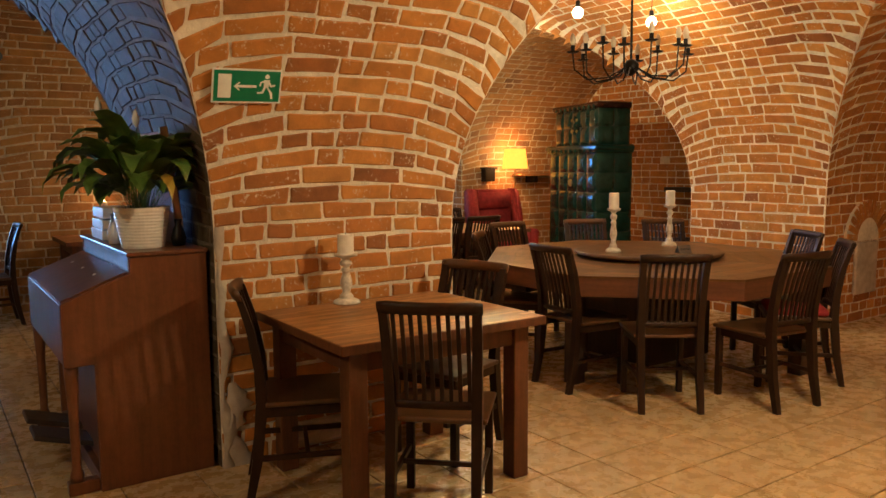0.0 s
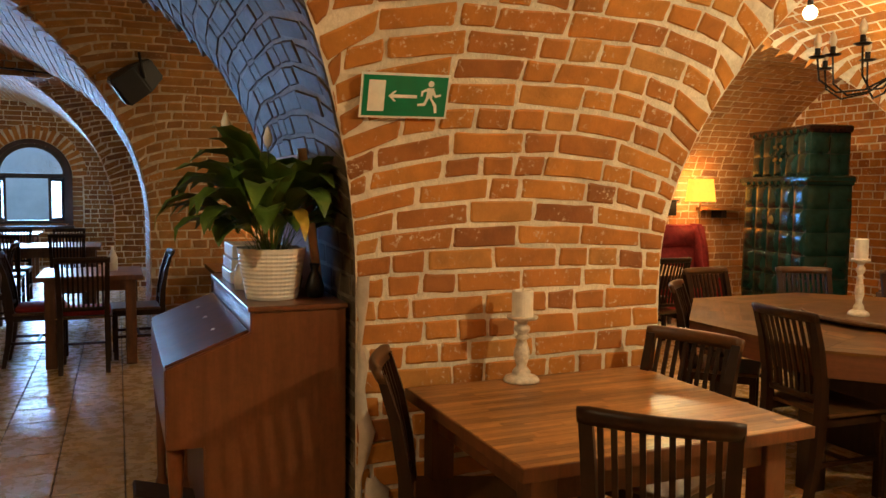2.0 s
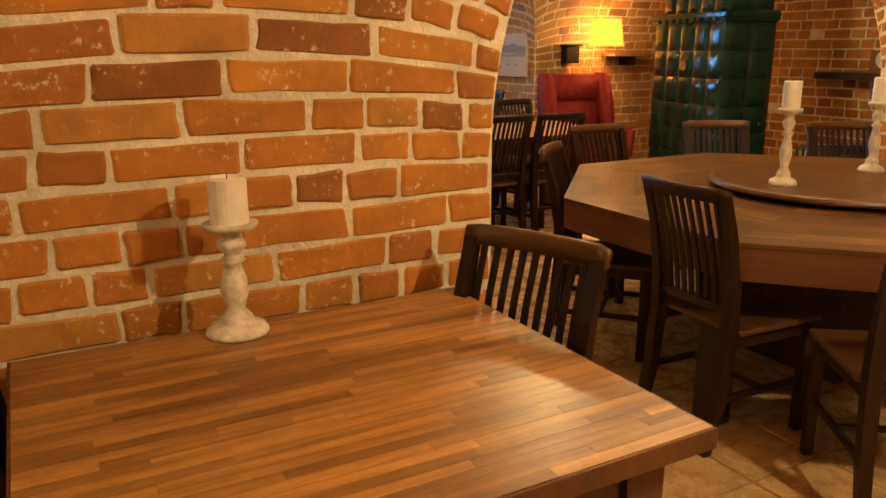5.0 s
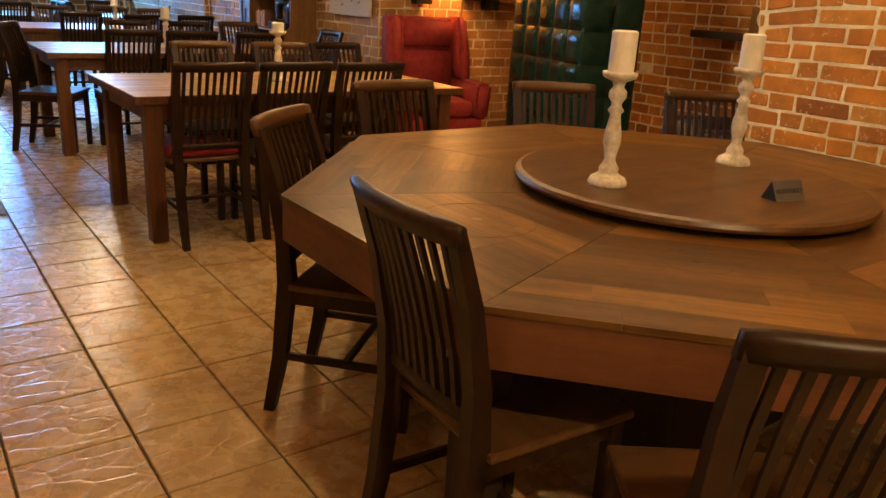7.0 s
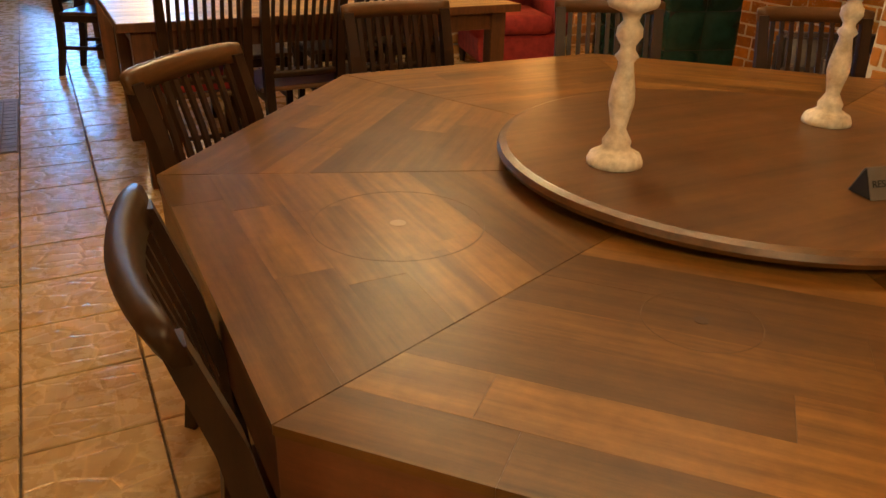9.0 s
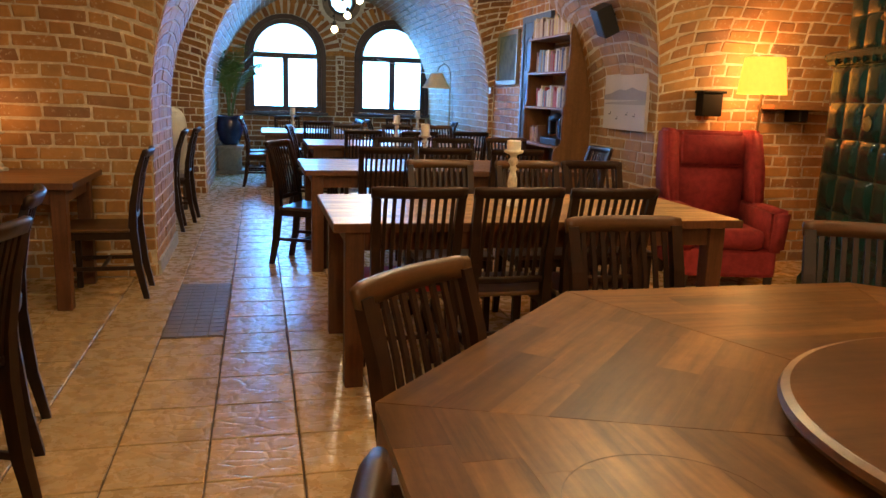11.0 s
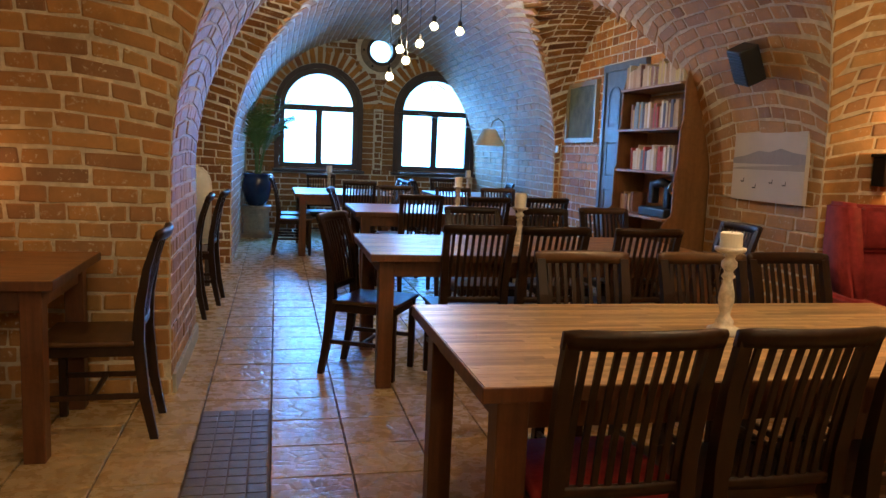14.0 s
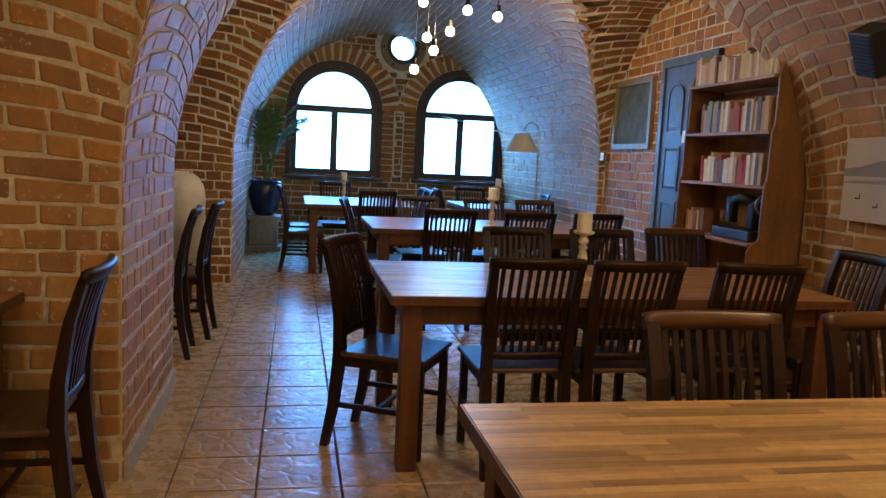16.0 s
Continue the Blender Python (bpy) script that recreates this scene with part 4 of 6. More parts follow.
foliage("leaf", plant, 26, LEAF, (0.46, 0.62), (0.1, 0.14), (1.1, 1.5), (2.4, 3.7), 0.07, 0.165, 3)
foliage("leaf", plant, 34, LEAF, (0.4, 0.58), (0.1, 0.14), (0.9, 1.35), (2.9, 4.4), 0.07, 0.165, 9)
foliage("leaf", plant, 24, LEAF, (0.3, 0.42), (0.085, 0.125), (0.7, 1.1), (2.8, 4.2), 0.07, 0.165, 17)
foliage("yellow_leaf", plant, 3, YLEAF, (0.4, 0.5), (0.06, 0.08), (0.7, 1.0), (3.2, 3.9), 0.05, 0.19, 24)
for hx, hy, hz in ((-0.16, 0.05, 0.62), (-0.03, -0.1, 0.56)):
    part("stem", tube([(0, 0, 0.19), (hx * 0.4, hy * 0.4, 0.35), (hx, hy, hz)], 0.003, 6), LEAF, plant)
    part("flower", lathe([(0.001, hz), (0.014, hz + 0.02), (0.018, hz + 0.045), (0.008, hz + 0.075), (0.001, hz + 0.09)], 10, m=Matrix.Translation((hx, hy, 0))), CERAMIC, plant, smooth=True)
bx = thing("book_stack", pose(1.33, 4.72, 1.081), "stack of pale boxes on the harmonium", "boxes")
for k, (w, d, h) in enumerate(((0.22, 0.3, 0.055), (0.21, 0.29, 0.05), (0.2, 0.28, 0.06))):
    part("box", box(-w / 2, w / 2, -d / 2, d / 2, k * 0.056, k * 0.056 + h * 0.95, 0.004), CERAMIC, bx)
for vx, vy, hh, mm in ((1.24, 4.36, 0.15, CERAMIC), (1.44, 4.3, 0.17, IRON), (1.4, 4.5, 0.12, CERAMIC), (1.47, 4.05, 0.13, IRON)):
    v = thing("ornament_vase", pose(vx, vy, 1.081), "small ornament standing on the harmonium", "ornament", "ornaments")
    part("body", lathe([(0.0, 0), (0.03, 0), (0.038, hh * 0.3), (0.026, hh * 0.6), (0.014, hh * 0.8), (0.02, hh), (0.0, hh)], 18), mm, v, smooth=True)
canvas = thing("leaning_picture", Matrix.Translation((1.5, 4.35, 1.081)) @ Matrix.Rotation(-0.12, 4, "Y"), "pale pink canvas leaning on the wall above the harmonium", "picture")
part("board", box(-0.012, 0.012, -0.24, 0.24, 0, 0.56, 0.004), speckle("pink_canvas", (0.5, 0.36, 0.36), (0.62, 0.5, 0.5), 5, 0.8), canvas)
part("frame", box(-0.02, 0.016, -0.27, -0.24, 0, 0.58, 0.004), PINE, canvas)

# ---- exit sign ----
sgx = thing("exit_sign", Matrix.Translation((1.7, 3.668, 1.825)) @ Matrix.Rotation(radians(21.0), 4, "X") @ Matrix.Rotation(radians(-1.5), 4, "Y") @ Matrix.Scale(0.93, 4), "green emergency exit sign with white arrow and running figure", "sign")


def flat(poly, y, th=0.0015):
    """A thin plate in the x, z plane."""
    bm = bmesh.new()
    a = [bm.verts.new((x, y, z)) for x, z in poly]
    b = [bm.verts.new((x, y + th, z)) for x, z in poly]
    bm.faces.new(a)
    bm.faces.new(b[::-1])
    for i in range(len(poly)):
        bm.faces.new((a[i], b[i], b[(i + 1) % len(poly)], a[(i + 1) % len(poly)]))
    return bm


def rect(x0, x1, z0, z1):
    return [(x0, z0), (x1, z0), (x1, z1), (x0, z1)]


part("plate", box(-0.175, 0.175, 0.0, 0.004, -0.085, 0.085, 0.001), SIGNWHITE, sgx)
part("green_field", flat(rect(-0.166, 0.166, -0.076, 0.076), -0.0022), GREENSIGN, sgx)
part("door_mark", flat(rect(-0.146, -0.082, -0.058, 0.058), -0.0045), SIGNWHITE, sgx)
part("arrow", flat([(-0.068, 0.0), (-0.045, 0.02), (-0.036, 0.02), (-0.05, 0.006), (0.045, 0.006), (0.045, -0.006), (-0.05, -0.006), (-0.036, -0.02), (-0.045, -0.02)], -0.0045), SIGNWHITE, sgx)
part("figure_head", flat([(0.098 + 0.012 * math.cos(t), 0.05 + 0.012 * math.sin(t)) for t in (k * math.pi / 6 for k in range(12))], -0.0045), SIGNWHITE, sgx)
for poly in ([(0.085, 0.034), (0.112, 0.034), (0.106, -0.006), (0.082, -0.004)], [(0.088, 0.034), (0.062, 0.022), (0.06, 0.002), (0.068, 0.002), (0.07, 0.017), (0.09, 0.024)],
             [(0.11, 0.032), (0.122, 0.008), (0.142, 0.012), (0.142, 0.004), (0.118, -0.002), (0.104, 0.016)], [(0.083, -0.002), (0.094, -0.004), (0.082, -0.034), (0.05, -0.036), (0.05, -0.027), (0.074, -0.024)],
             [(0.096, -0.002), (0.107, -0.006), (0.128, -0.03), (0.132, -0.06), (0.122, -0.062), (0.117, -0.036)]):
    part("figure_limb", flat(poly, -0.0045), SIGNWHITE, sgx)

# ---- chandelier and pendants over the octagon ----
CH = (4.53, 3.93, 2.12)
chan = thing("chandelier", pose(*CH), "black wrought iron chandelier with candle shaped bulbs, switched off", "chandelier")
part("rod", tube([(0, 0, 0.0), (0, 0, 0.96)], 0.009, 10), IRON, chan)
part("hub", lathe([(0.0, -0.06), (0.02, -0.05), (0.05, -0.02), (0.055, 0.02), (0.03, 0.05), (0.0, 0.06)], 20), IRON, chan, smooth=True)
for i in range(12):
    a = 2 * math.pi * i / 12 + 0.1
    R = 0.42 if i % 2 else 0.31
    up = 0.09 if i % 2 else 0.13
    d = Vector((math.cos(a), math.sin(a), 0))
    pts = [d * 0.04, d * R * 0.4 + Vector((0, 0, -0.07)), d * R * 0.75 + Vector((0, 0, -0.085)), d * R * 0.97 + Vector((0, 0, -0.02)), d * R + Vector((0, 0, up))]
    arm = part("arm", tube(pts, 0.0055, 8), IRON, chan)
    mt = Matrix.Translation(d * R + Vector((0, 0, up)))
    part("drip_pan", lathe([(0.0, -0.004), (0.03, 0.0), (0.045, 0.008), (0.042, 0.01), (0.0, 0.004)], 18, m=mt), IRON, arm)
    part("socket", lathe([(0.0, 0.004), (0.014, 0.004), (0.014, 0.05), (0.0, 0.05)], 12, m=mt), IRON, arm)
    part("bulb", lathe([(0.0, 0.05), (0.012, 0.052), (0.02, 0.075), (0.018, 0.1), (0.008, 0.125), (0.001, 0.132)], 12, m=mt), BULBDIM, arm, smooth=True)


def pendant(p, top, r=0.045, glow=True, label="bare round bulb hanging on a black cable, lit"):
    t = thing("pendant_bulb", pose(*p), label, "lamp", "bare pendant bulbs")
    part("cable", tube([(0, 0, r + 0.05), (0.004, 0, (top - p[2]) * 0.5), (0, 0, top - p[2])], 0.0035, 6), IRON, t)
    part("holder", lathe([(0.0, r + 0.055), (0.018, r + 0.05), (0.02, r + 0.0), (0.0, r - 0.005)], 14), IRON, t)
    b = part("bulb", lathe([(0.001, -r)] + [(r * math.sin(k * math.pi / 10), -r * math.cos(k * math.pi / 10)) for k in range(1, 9)] + [(0.016, r)], 18), BULBGLOW, t, smooth=True)
    b.visible_shadow = False
    return t


pendant((4.97, 4.9, 2.69), 3.08)
pendant((5.63, 4.7, 2.65), 2.98)
pendant((3.75, 1.75, 2.36), 3.07)
pendant((5.5, 6.9, 2.62), 2.97)
pendant((3.2, 6.5, 2.64), 2.98)
pendant((-1.0, 2.2, 2.66), 3.08)
for bx_, bz in ((4.51, 2.5), (4.85, 2.46), (5.09, 2.43), (4.74, 2.31), (4.6, 2.14), (4.47, 2.0), (4.56, 2.25)):
    pendant((bx_, 11.9 + 0.06 * math.sin(bz * 20), bz), 2.83, 0.036)

# ---- windows ----
def arch_outline(c, h, z0, zh, n=20):
    return [(c - h, z0), (c + h, z0)] + [(c + h * math.cos(math.pi * k / n), zh + h * math.sin(math.pi * k / n)) for k in range(n + 1)]


def ring_between(outer, inner, y0, y1):
    bm = bmesh.new()
    n = len(outer)
    V = [[bm.verts.new((x, y, z)) for x, z in o] for o, y in ((outer, y0), (inner, y0), (inner, y1), (outer, y1))]
    for a, b in zip(V, V[1:] + V[:1]):
        for i in range(n):
            bm.faces.new((a[i], a[(i + 1) % n], b[(i + 1) % n], b[i]))
    return bm


CASING = speckle("dark_red_brown_paint", (0.03, 0.017, 0.018), (0.06, 0.035, 0.036), 10, 0.5, 0.3, 0.003)
GLASS = plain("window_glass", (0.9, 0.95, 1.0), 0.02, 0, None, 0, 1.0)
num = 0
for key in ("window_bay_right", "window_bay_left"):
    for wc, h in WINDOWS[key]:
        num += 1
        z0, zh = SILL[key], HEAD[key]
        w = tagged(new("window_%d" % num), "arched window with dark painted frame and blinding daylight", "window", kind="structure")
        y = YWIN + 0.02
        part("reveal", ring_between(arch_outline(wc, h + 0.075, z0 - 0.03, zh), arch_outline(wc, h - 0.005, z0, zh), YWIN - 0.03, YWIN + 0.32), CASING, w)
        part("window_frame", ring_between(arch_outline(wc, h - 0.006, z0 + 0.005, zh), arch_outline(wc, h - 0.085, z0 + 0.09, zh), y, y + 0.07), WINFRAME, w)
        part("transom", box(wc - h + 0.06, wc + h - 0.06, y - 0.005, y + 0.065, zh - 0.045, zh + 0.045, 0.006), WINFRAME, w)
        opened = key == "window_bay_left"
        if opened:
            for sd, turn in ((-1, 74), (1, 66)):
                hinge = Matrix.Translation((wc + sd * (h - 0.09), y - 0.01, 0)) @ Matrix.Rotation(radians(sd * turn), 4, "Z")
                wide = h - 0.12
                xs = sorted((0.0, -sd * wide))
                z1 = zh - 0.05
                sash = part("sash", ring_between([(xs[0], z0 + 0.09), (xs[1], z0 + 0.09), (xs[1], z1), (xs[0], z1)], [(xs[0] + 0.05, z0 + 0.15), (xs[1] - 0.05, z0 + 0.15), (xs[1] - 0.05, z1 - 0.05), (xs[0] + 0.05, z1 - 0.05)], -0.02, 0.02), WINFRAME, w)
                sash.matrix_basis = hinge
                gl = part("sash_pane", box(xs[0] + 0.045, xs[1] - 0.045, -0.003, 0.003, z0 + 0.145, z1 - 0.045, 0), GLASS, w)
                gl.matrix_basis = hinge
                gl.visible_shadow = False
        else:
            part("mullion", box(wc - 0.05, wc + 0.05, y - 0.003, y + 0.062, z0 + 0.08, zh - 0.046, 0.006), WINFRAME, w)
        for s in () if opened else (-1, 1):
            p = part("pane", box(min(wc + s * 0.05, wc + s * (h - 0.08)), max(wc + s * 0.05, wc + s * (h - 0.08)), y + 0.028, y + 0.033, z0 + 0.085, zh - 0.045, 0), GLASS, w)
            p.visible_shadow = False
        p = part("pane", flat(arch_outline(wc, h - 0.082, zh + 0.04, zh + 0.041)[2:], y + 0.03, 0.005), GLASS, w)
        p.visible_shadow = False
        part("arch_mortar", ring_between(arch_outline(wc, h + 0.345, zh - 0.01, zh), arch_outline(wc, h + 0.076, zh - 0.01, zh), YWIN - 0.006, YWIN + 0.02), MORTAR, w)
        for q in range(21):
            aa = math.pi * (q + 0.5) / 21
            part("arch_brick", box(-0.041, 0.041, -0.012, 0.02, h + 0.082, h + 0.335, 0.004, m=Matrix.Translation((wc, YWIN, zh)) @ Matrix.Rotation(math.pi / 2 - aa, 4, "Y")), BRICK_OB, w)
        part("window_sill", box(wc - h - 0.1, wc + h + 0.1, YWIN - 0.2, YWIN + 0.02, z0 - 0.06, z0 - 0.012, 0.008), WINFRAME, w)
    num += 1
    ox, oz = OCULUS[key]
    w = tagged(new("window_%d" % num), "small round porthole window with a wide metal rim", "window", kind="structure")
    def circle(r, n=32):
        return [(ox + r * math.cos(2 * math.pi * q / n), oz + r * math.sin(2 * math.pi * q / n)) for q in range(n)]
    part("rim", ring_between(circle(0.24), circle(0.185), YWIN - 0.035, YWIN + 0.2), WINFRAME, w)
    if key == "window_bay_right":
        part("flange", ring_between(circle(0.34), circle(0.241), YWIN - 0.03, YWIN + 0.02), speckle("dull_brass", (0.2, 0.15, 0.1), (0.32, 0.25, 0.18), 15, 0.6, 0.2, 0.002), w)
        for q in range(6):
            bx, bz = circle(0.29, 6)[q]
            part("bolt", lathe([(0.0, 0.0), (0.018, 0.0), (0.014, 0.012), (0.0, 0.014)], 10, m=Matrix.Translation((bx, YWIN - 0.03, bz)) @ Matrix.Rotation(math.pi / 2, 4, "X")), IRON, w)
bm = bmesh.new()
q = [bm.verts.new(p) for p in ((-60, 62, -12), (70, 62, -12), (70, 62, 40), (-60, 62, 40))]
bm.faces.new(q)
sk = bpy.data.materials.new("bright_overcast_distance")
sk.use_nodes = True
sn = sk.node_tree.nodes
em = sn.new("ShaderNodeEmission")
em.inputs[0].default_value, em.inputs[1].default_value = (0.3, 0.62, 1.0, 1), 6.5
sk.node_tree.links.new(em.outputs[0], sn["Material Output"].inputs[0])
tagged(part("backdrop", bm, sk), "bright hazy daylight beyond the windows", "backdrop", kind="structure")

yw = tagged(new("yard_wall"), "pale wall of the yard beyond the far window", "wall", kind="structure")
part("face", box(-1.7, 1.6, 20.2, 20.4, -0.5, 3.6, 0.01), speckle("pale_render", (0.55, 0.6, 0.66), (0.7, 0.74, 0.8), 3, 0.9, 0.2), yw)

# ---- wall B right: picture, speaker; end wall: bookcase, door, frame ----
XW = 6.745
pic = thing("canvas_print", pose(XW, 9.485, 1.32), "pale canvas print of a misty lake with swans", "picture")
part("canvas", box(-0.035, -0.004, -0.39, 0.39, -0.235, 0.235, 0.003), speckle("misty_canvas", (0.46, 0.41, 0.42), (0.56, 0.5, 0.5), 3, 0.7, 0.05), pic)
hill = [(-0.39, 0.02), (-0.39, 0.06), (-0.25, 0.075), (-0.1, 0.11), (0.02, 0.1), (0.14, 0.125), (0.25, 0.1), (0.39, 0.085), (0.39, 0.02)]


def plate_yz(poly, x, th=0.0015):
    bm = flat([(-a, b) for a, b in poly], 0, th)
    bmesh.ops.transform(bm, matrix=Matrix.Translation((x, 0, 0)) @ Matrix.Rotation(math.pi / 2, 4, "Z"), verts=bm.verts)
    return bm


part("hill", plate_yz(hill, -0.036), plain("hill_grey", (0.27, 0.25, 0.29), 0.7), pic)
part("water_line", plate_yz([(0.39, -0.02), (0.39, 0.025), (0.1, 0.01), (-0.3, -0.005), (-0.39, -0.015), (-0.39, -0.02)], -0.0375), plain("reed_grey", (0.33, 0.29, 0.29), 0.7), pic)
for sx, sz in ((0.2, -0.11), (0.06, -0.1), (-0.12, -0.14), (-0.26, -0.1)):
    part("bird", plate_yz([(sx - 0.02, sz), (sx + 0.012, sz), (sx + 0.014, sz + 0.02), (sx + 0.02, sz + 0.02), (sx + 0.02, sz - 0.008), (sx - 0.015, sz - 0.01)], -0.037), plain("bird_dark", (0.07, 0.06, 0.06), 0.7), pic)

spk = thing("wall_speaker", Matrix.Translation((6.46, 9.44, 1.98)) @ Matrix.Rotation(radians(12), 4, "X") @ Matrix.Rotation(radians(-28), 4, "Y") @ Matrix.Scale(0.76, 4), "black loudspeaker screwed to the brick vault", "speaker")
part("cabinet", box(-0.09, 0.09, -0.11, 0.11, -0.16, 0.16, 0.012), BLACK, spk)
for k in range(11):
    part("grille_bar", box(-0.097, -0.089, -0.095, 0.095, -0.14 + k * 0.0265, -0.128 + k * 0.0265, 0.001), IRON, spk)
part("bracket", tube([(0.09, 0, 0), (0.15, 0, 0.02), (0.25, 0, 0.08)], 0.012, 8), IRON, spk)
part("cable", tube([(0.05, 0.05, -0.15), (0.12, 0.3, -0.2), (0.2, 0.5, -0.3)], 0.004, 6), BLACK, spk)

# bookcase
BX0, BX1, BY0, BY1 = 6.5, 6.795, 10.29, 11.4
bc = thing("bookcase", pose(0, 0, 0), "tall pine bookcase with shaped sides and half full shelves", "bookcase")


def side_profile():
    zs = [(0.0, 0.0), (0.82, 0.0), (0.87, 0.03), (0.91, 0.08), (1.25, 0.082), (1.29, 0.1), (1.6, 0.102), (1.64, 0.12), (1.95, 0.122), (2.1, 0.16), (2.14, 0.22)]
    return [(BX0 - 0.1 + d, z) for z, d in zs] + [(BX1, 2.0), (BX1, 0.0)]


for yy in (BY0, BY1 - 0.022):
    part("side", prism(side_profile(), yy, yy + 0.022), PINE, bc)
SHELVES = [0.34, 0.88, 1.25, 1.6, 1.95]
for z in SHELVES:
    part("shelf", box(BX0 - 0.01 if z > 0.9 else BX0 - 0.09, BX1, BY0 + 0.022, BY1 - 0.022, z - 0.022, z, 0.003), PINE, bc)
part("back", box(BX1 - 0.01, BX1, BY0 + 0.022, BY1 - 0.022, 0.0, 1.9, 0.001), PINE, bc)
BOOKC = [plain("book_cloth", c, 0.7) for c in ((0.5, 0.36, 0.2), (0.42, 0.26, 0.12), (0.62, 0.52, 0.36), (0.22, 0.1, 0.05), (0.7, 0.66, 0.58), (0.1, 0.1, 0.14), (0.4, 0.06, 0.05), (0.2, 0.28, 0.32), (0.55, 0.42, 0.14))]
PAGES = plain("book_pages", (0.7, 0.63, 0.5), 0.8)


def book(x, y, z, th, h, d, mat, lean=0.0):
    t = thing("book", Matrix.Translation((x, y, z)) @ Matrix.Rotation(lean, 4, "X"), "old book standing upright on the bookcase shelf", "book", "books on the bookcase")
    bm = bmesh.new()
    add_box(bm, 0, d, 0, 0.003, 0, h, 0)
    add_box(bm, 0, d, th - 0.003, th, 0, h, 0)
    add_box(bm, 0, 0.004, 0.003, th - 0.003, 0, h, 0)
    part("cover", bm, mat, t)
    part("pages", box(0.004, d - 0.004, 0.003, th - 0.003, 0.003, h - 0.004, 0), PAGES, t)


br = random.Random(11)
for z, ya, yb, hmax, pool in ((1.95, BY0 + 0.06, BY1 - 0.06, 0.21, (0, 0, 1, 2, 2, 8, 3)), (1.6, BY0 + 0.1, BY1 - 0.2, 0.23, (0, 1, 2, 4, 6, 7, 5, 3)), (1.25, BY0 + 0.12, BY1 - 0.25, 0.22, (2, 4, 4, 0, 6, 7, 5)), (0.88, BY1 - 0.33, BY1 - 0.08, 0.2, (0, 1, 3))):
    y = ya
    while y < yb:
        th = br.uniform(0.018, 0.045)
        book(BX0 + 0.03, y, z + 0.001, th, hmax * br.uniform(0.72, 1.0), br.uniform(0.13, 0.17), BOOKC[br.choice(pool)], 0.0 if br.random() < 0.8 else -0.06)
        y += th + (0.0015 if br.random() < 0.85 else 0.02)
sew = thing("sewing_machine", pose(6.55, 10.6, SHELVES[1] + 0.001), "black antique sewing machine on the bookcase shelf", "sewing machine")
part("bed", box(-0.08, 0.12, -0.2, 0.24, 0, 0.07, 0.01), BLACK, sew)
part("pillar", box(-0.02, 0.06, -0.15, -0.06, 0.07, 0.26, 0.02), IRON, sew)
part("arm", tube([(0.02, -0.1, 0.25), (0.02, 0.05, 0.28), (0.02, 0.16, 0.25)], [0.04, 0.035, 0.035], 12), IRON, sew, smooth=True)
part("head", box(-0.015, 0.05, 0.13, 0.2, 0.1, 0.28, 0.012), IRON, sew)
part("hand_wheel", lathe([(0.05, -0.01), (0.065, -0.008), (0.065, 0.008), (0.05, 0.01)], 24, m=Matrix.Translation((0.02, -0.19, 0.24)) @ Matrix.Rotation(math.pi / 2, 4, "X")), plain("polished_steel", (0.6, 0.6, 0.6), 0.2, 1.0), sew)
sew2 = copy_thing(sew, pose(6.56, 10.72, 0.341))

door = tagged(new("door_1"), "closed grey blue panelled wooden door", "door", kind="structure")
DY0, DY1 = 11.5, 12.3
part("frame", ring_between([(0, 0), (0, 2.27), (0.92, 2.27), (0.92, 0)], [(0.06, 0), (0.06, 2.2), (0.86, 2.2), (0.86, 0)], 0, 0.05), DOORPAINT, door).matrix_basis = Matrix.Translation((6.8, DY0 - 0.06, 0)) @ Matrix.Rotation(math.pi / 2, 4, "Z") @ Matrix.Translation((0, 0.0, 0))
leafd = part("leaf", box(6.765, 6.795, DY0, DY1, 0.005, 2.2, 0.003), DOORPAINT, door)
for c0, c1 in ((DY0 + 0.09, DY0 + 0.36), (DY0 + 0.44, DY0 + 0.71)):
    for z0, z1, arch in ((0.15, 0.55, 0), (0.65, 1.05, 0), (1.14, 1.52, 0), (1.62, 1.95, 1)):
        if arch:
            poly = [(c0, z0), (c1, z0)] + [((c0 + c1) / 2 + (c1 - c0) / 2 * math.cos(math.pi * k / 10), z1 + 0.1 * math.sin(math.pi * k / 10)) for k in range(11)]
        else:
            poly = [(c0, z0), (c1, z0), (c1, z1), (c0, z1)]
        cy, cz = sum(p[0] for p in poly) / len(poly), sum(p[1] for p in poly) / len(poly)
        inner = [(cy + (a - cy) * 0.86, cz + (b - cz) * 0.9) for a, b in poly]
        inner2 = [(cy + (a - cy) * 0.7, cz + (b - cz) * 0.8) for a, b in poly]
        bm = bmesh.new()
        V = [[bm.verts.new((x, a, b)) for a, b in o] for o, x in ((poly, 6.764), (poly, 6.752), (inner, 6.752), (inner, 6.763), (inner2, 6.755))]
        for A, B in zip(V, V[1:]):
            for i in range(len(poly)):
                bm.faces.new((A[i], A[(i + 1) % len(poly)], B[(i + 1) % len(poly)], B[i]))
        bm.faces.new(V[-1])
        part("panel", bm, DOORPAINT, leafd)
part("notice", box(6.757, 6.763, DY0 + 0.3, DY0 + 0.42, 1.55, 1.65, 0.001), SIGNWHITE, leafd)

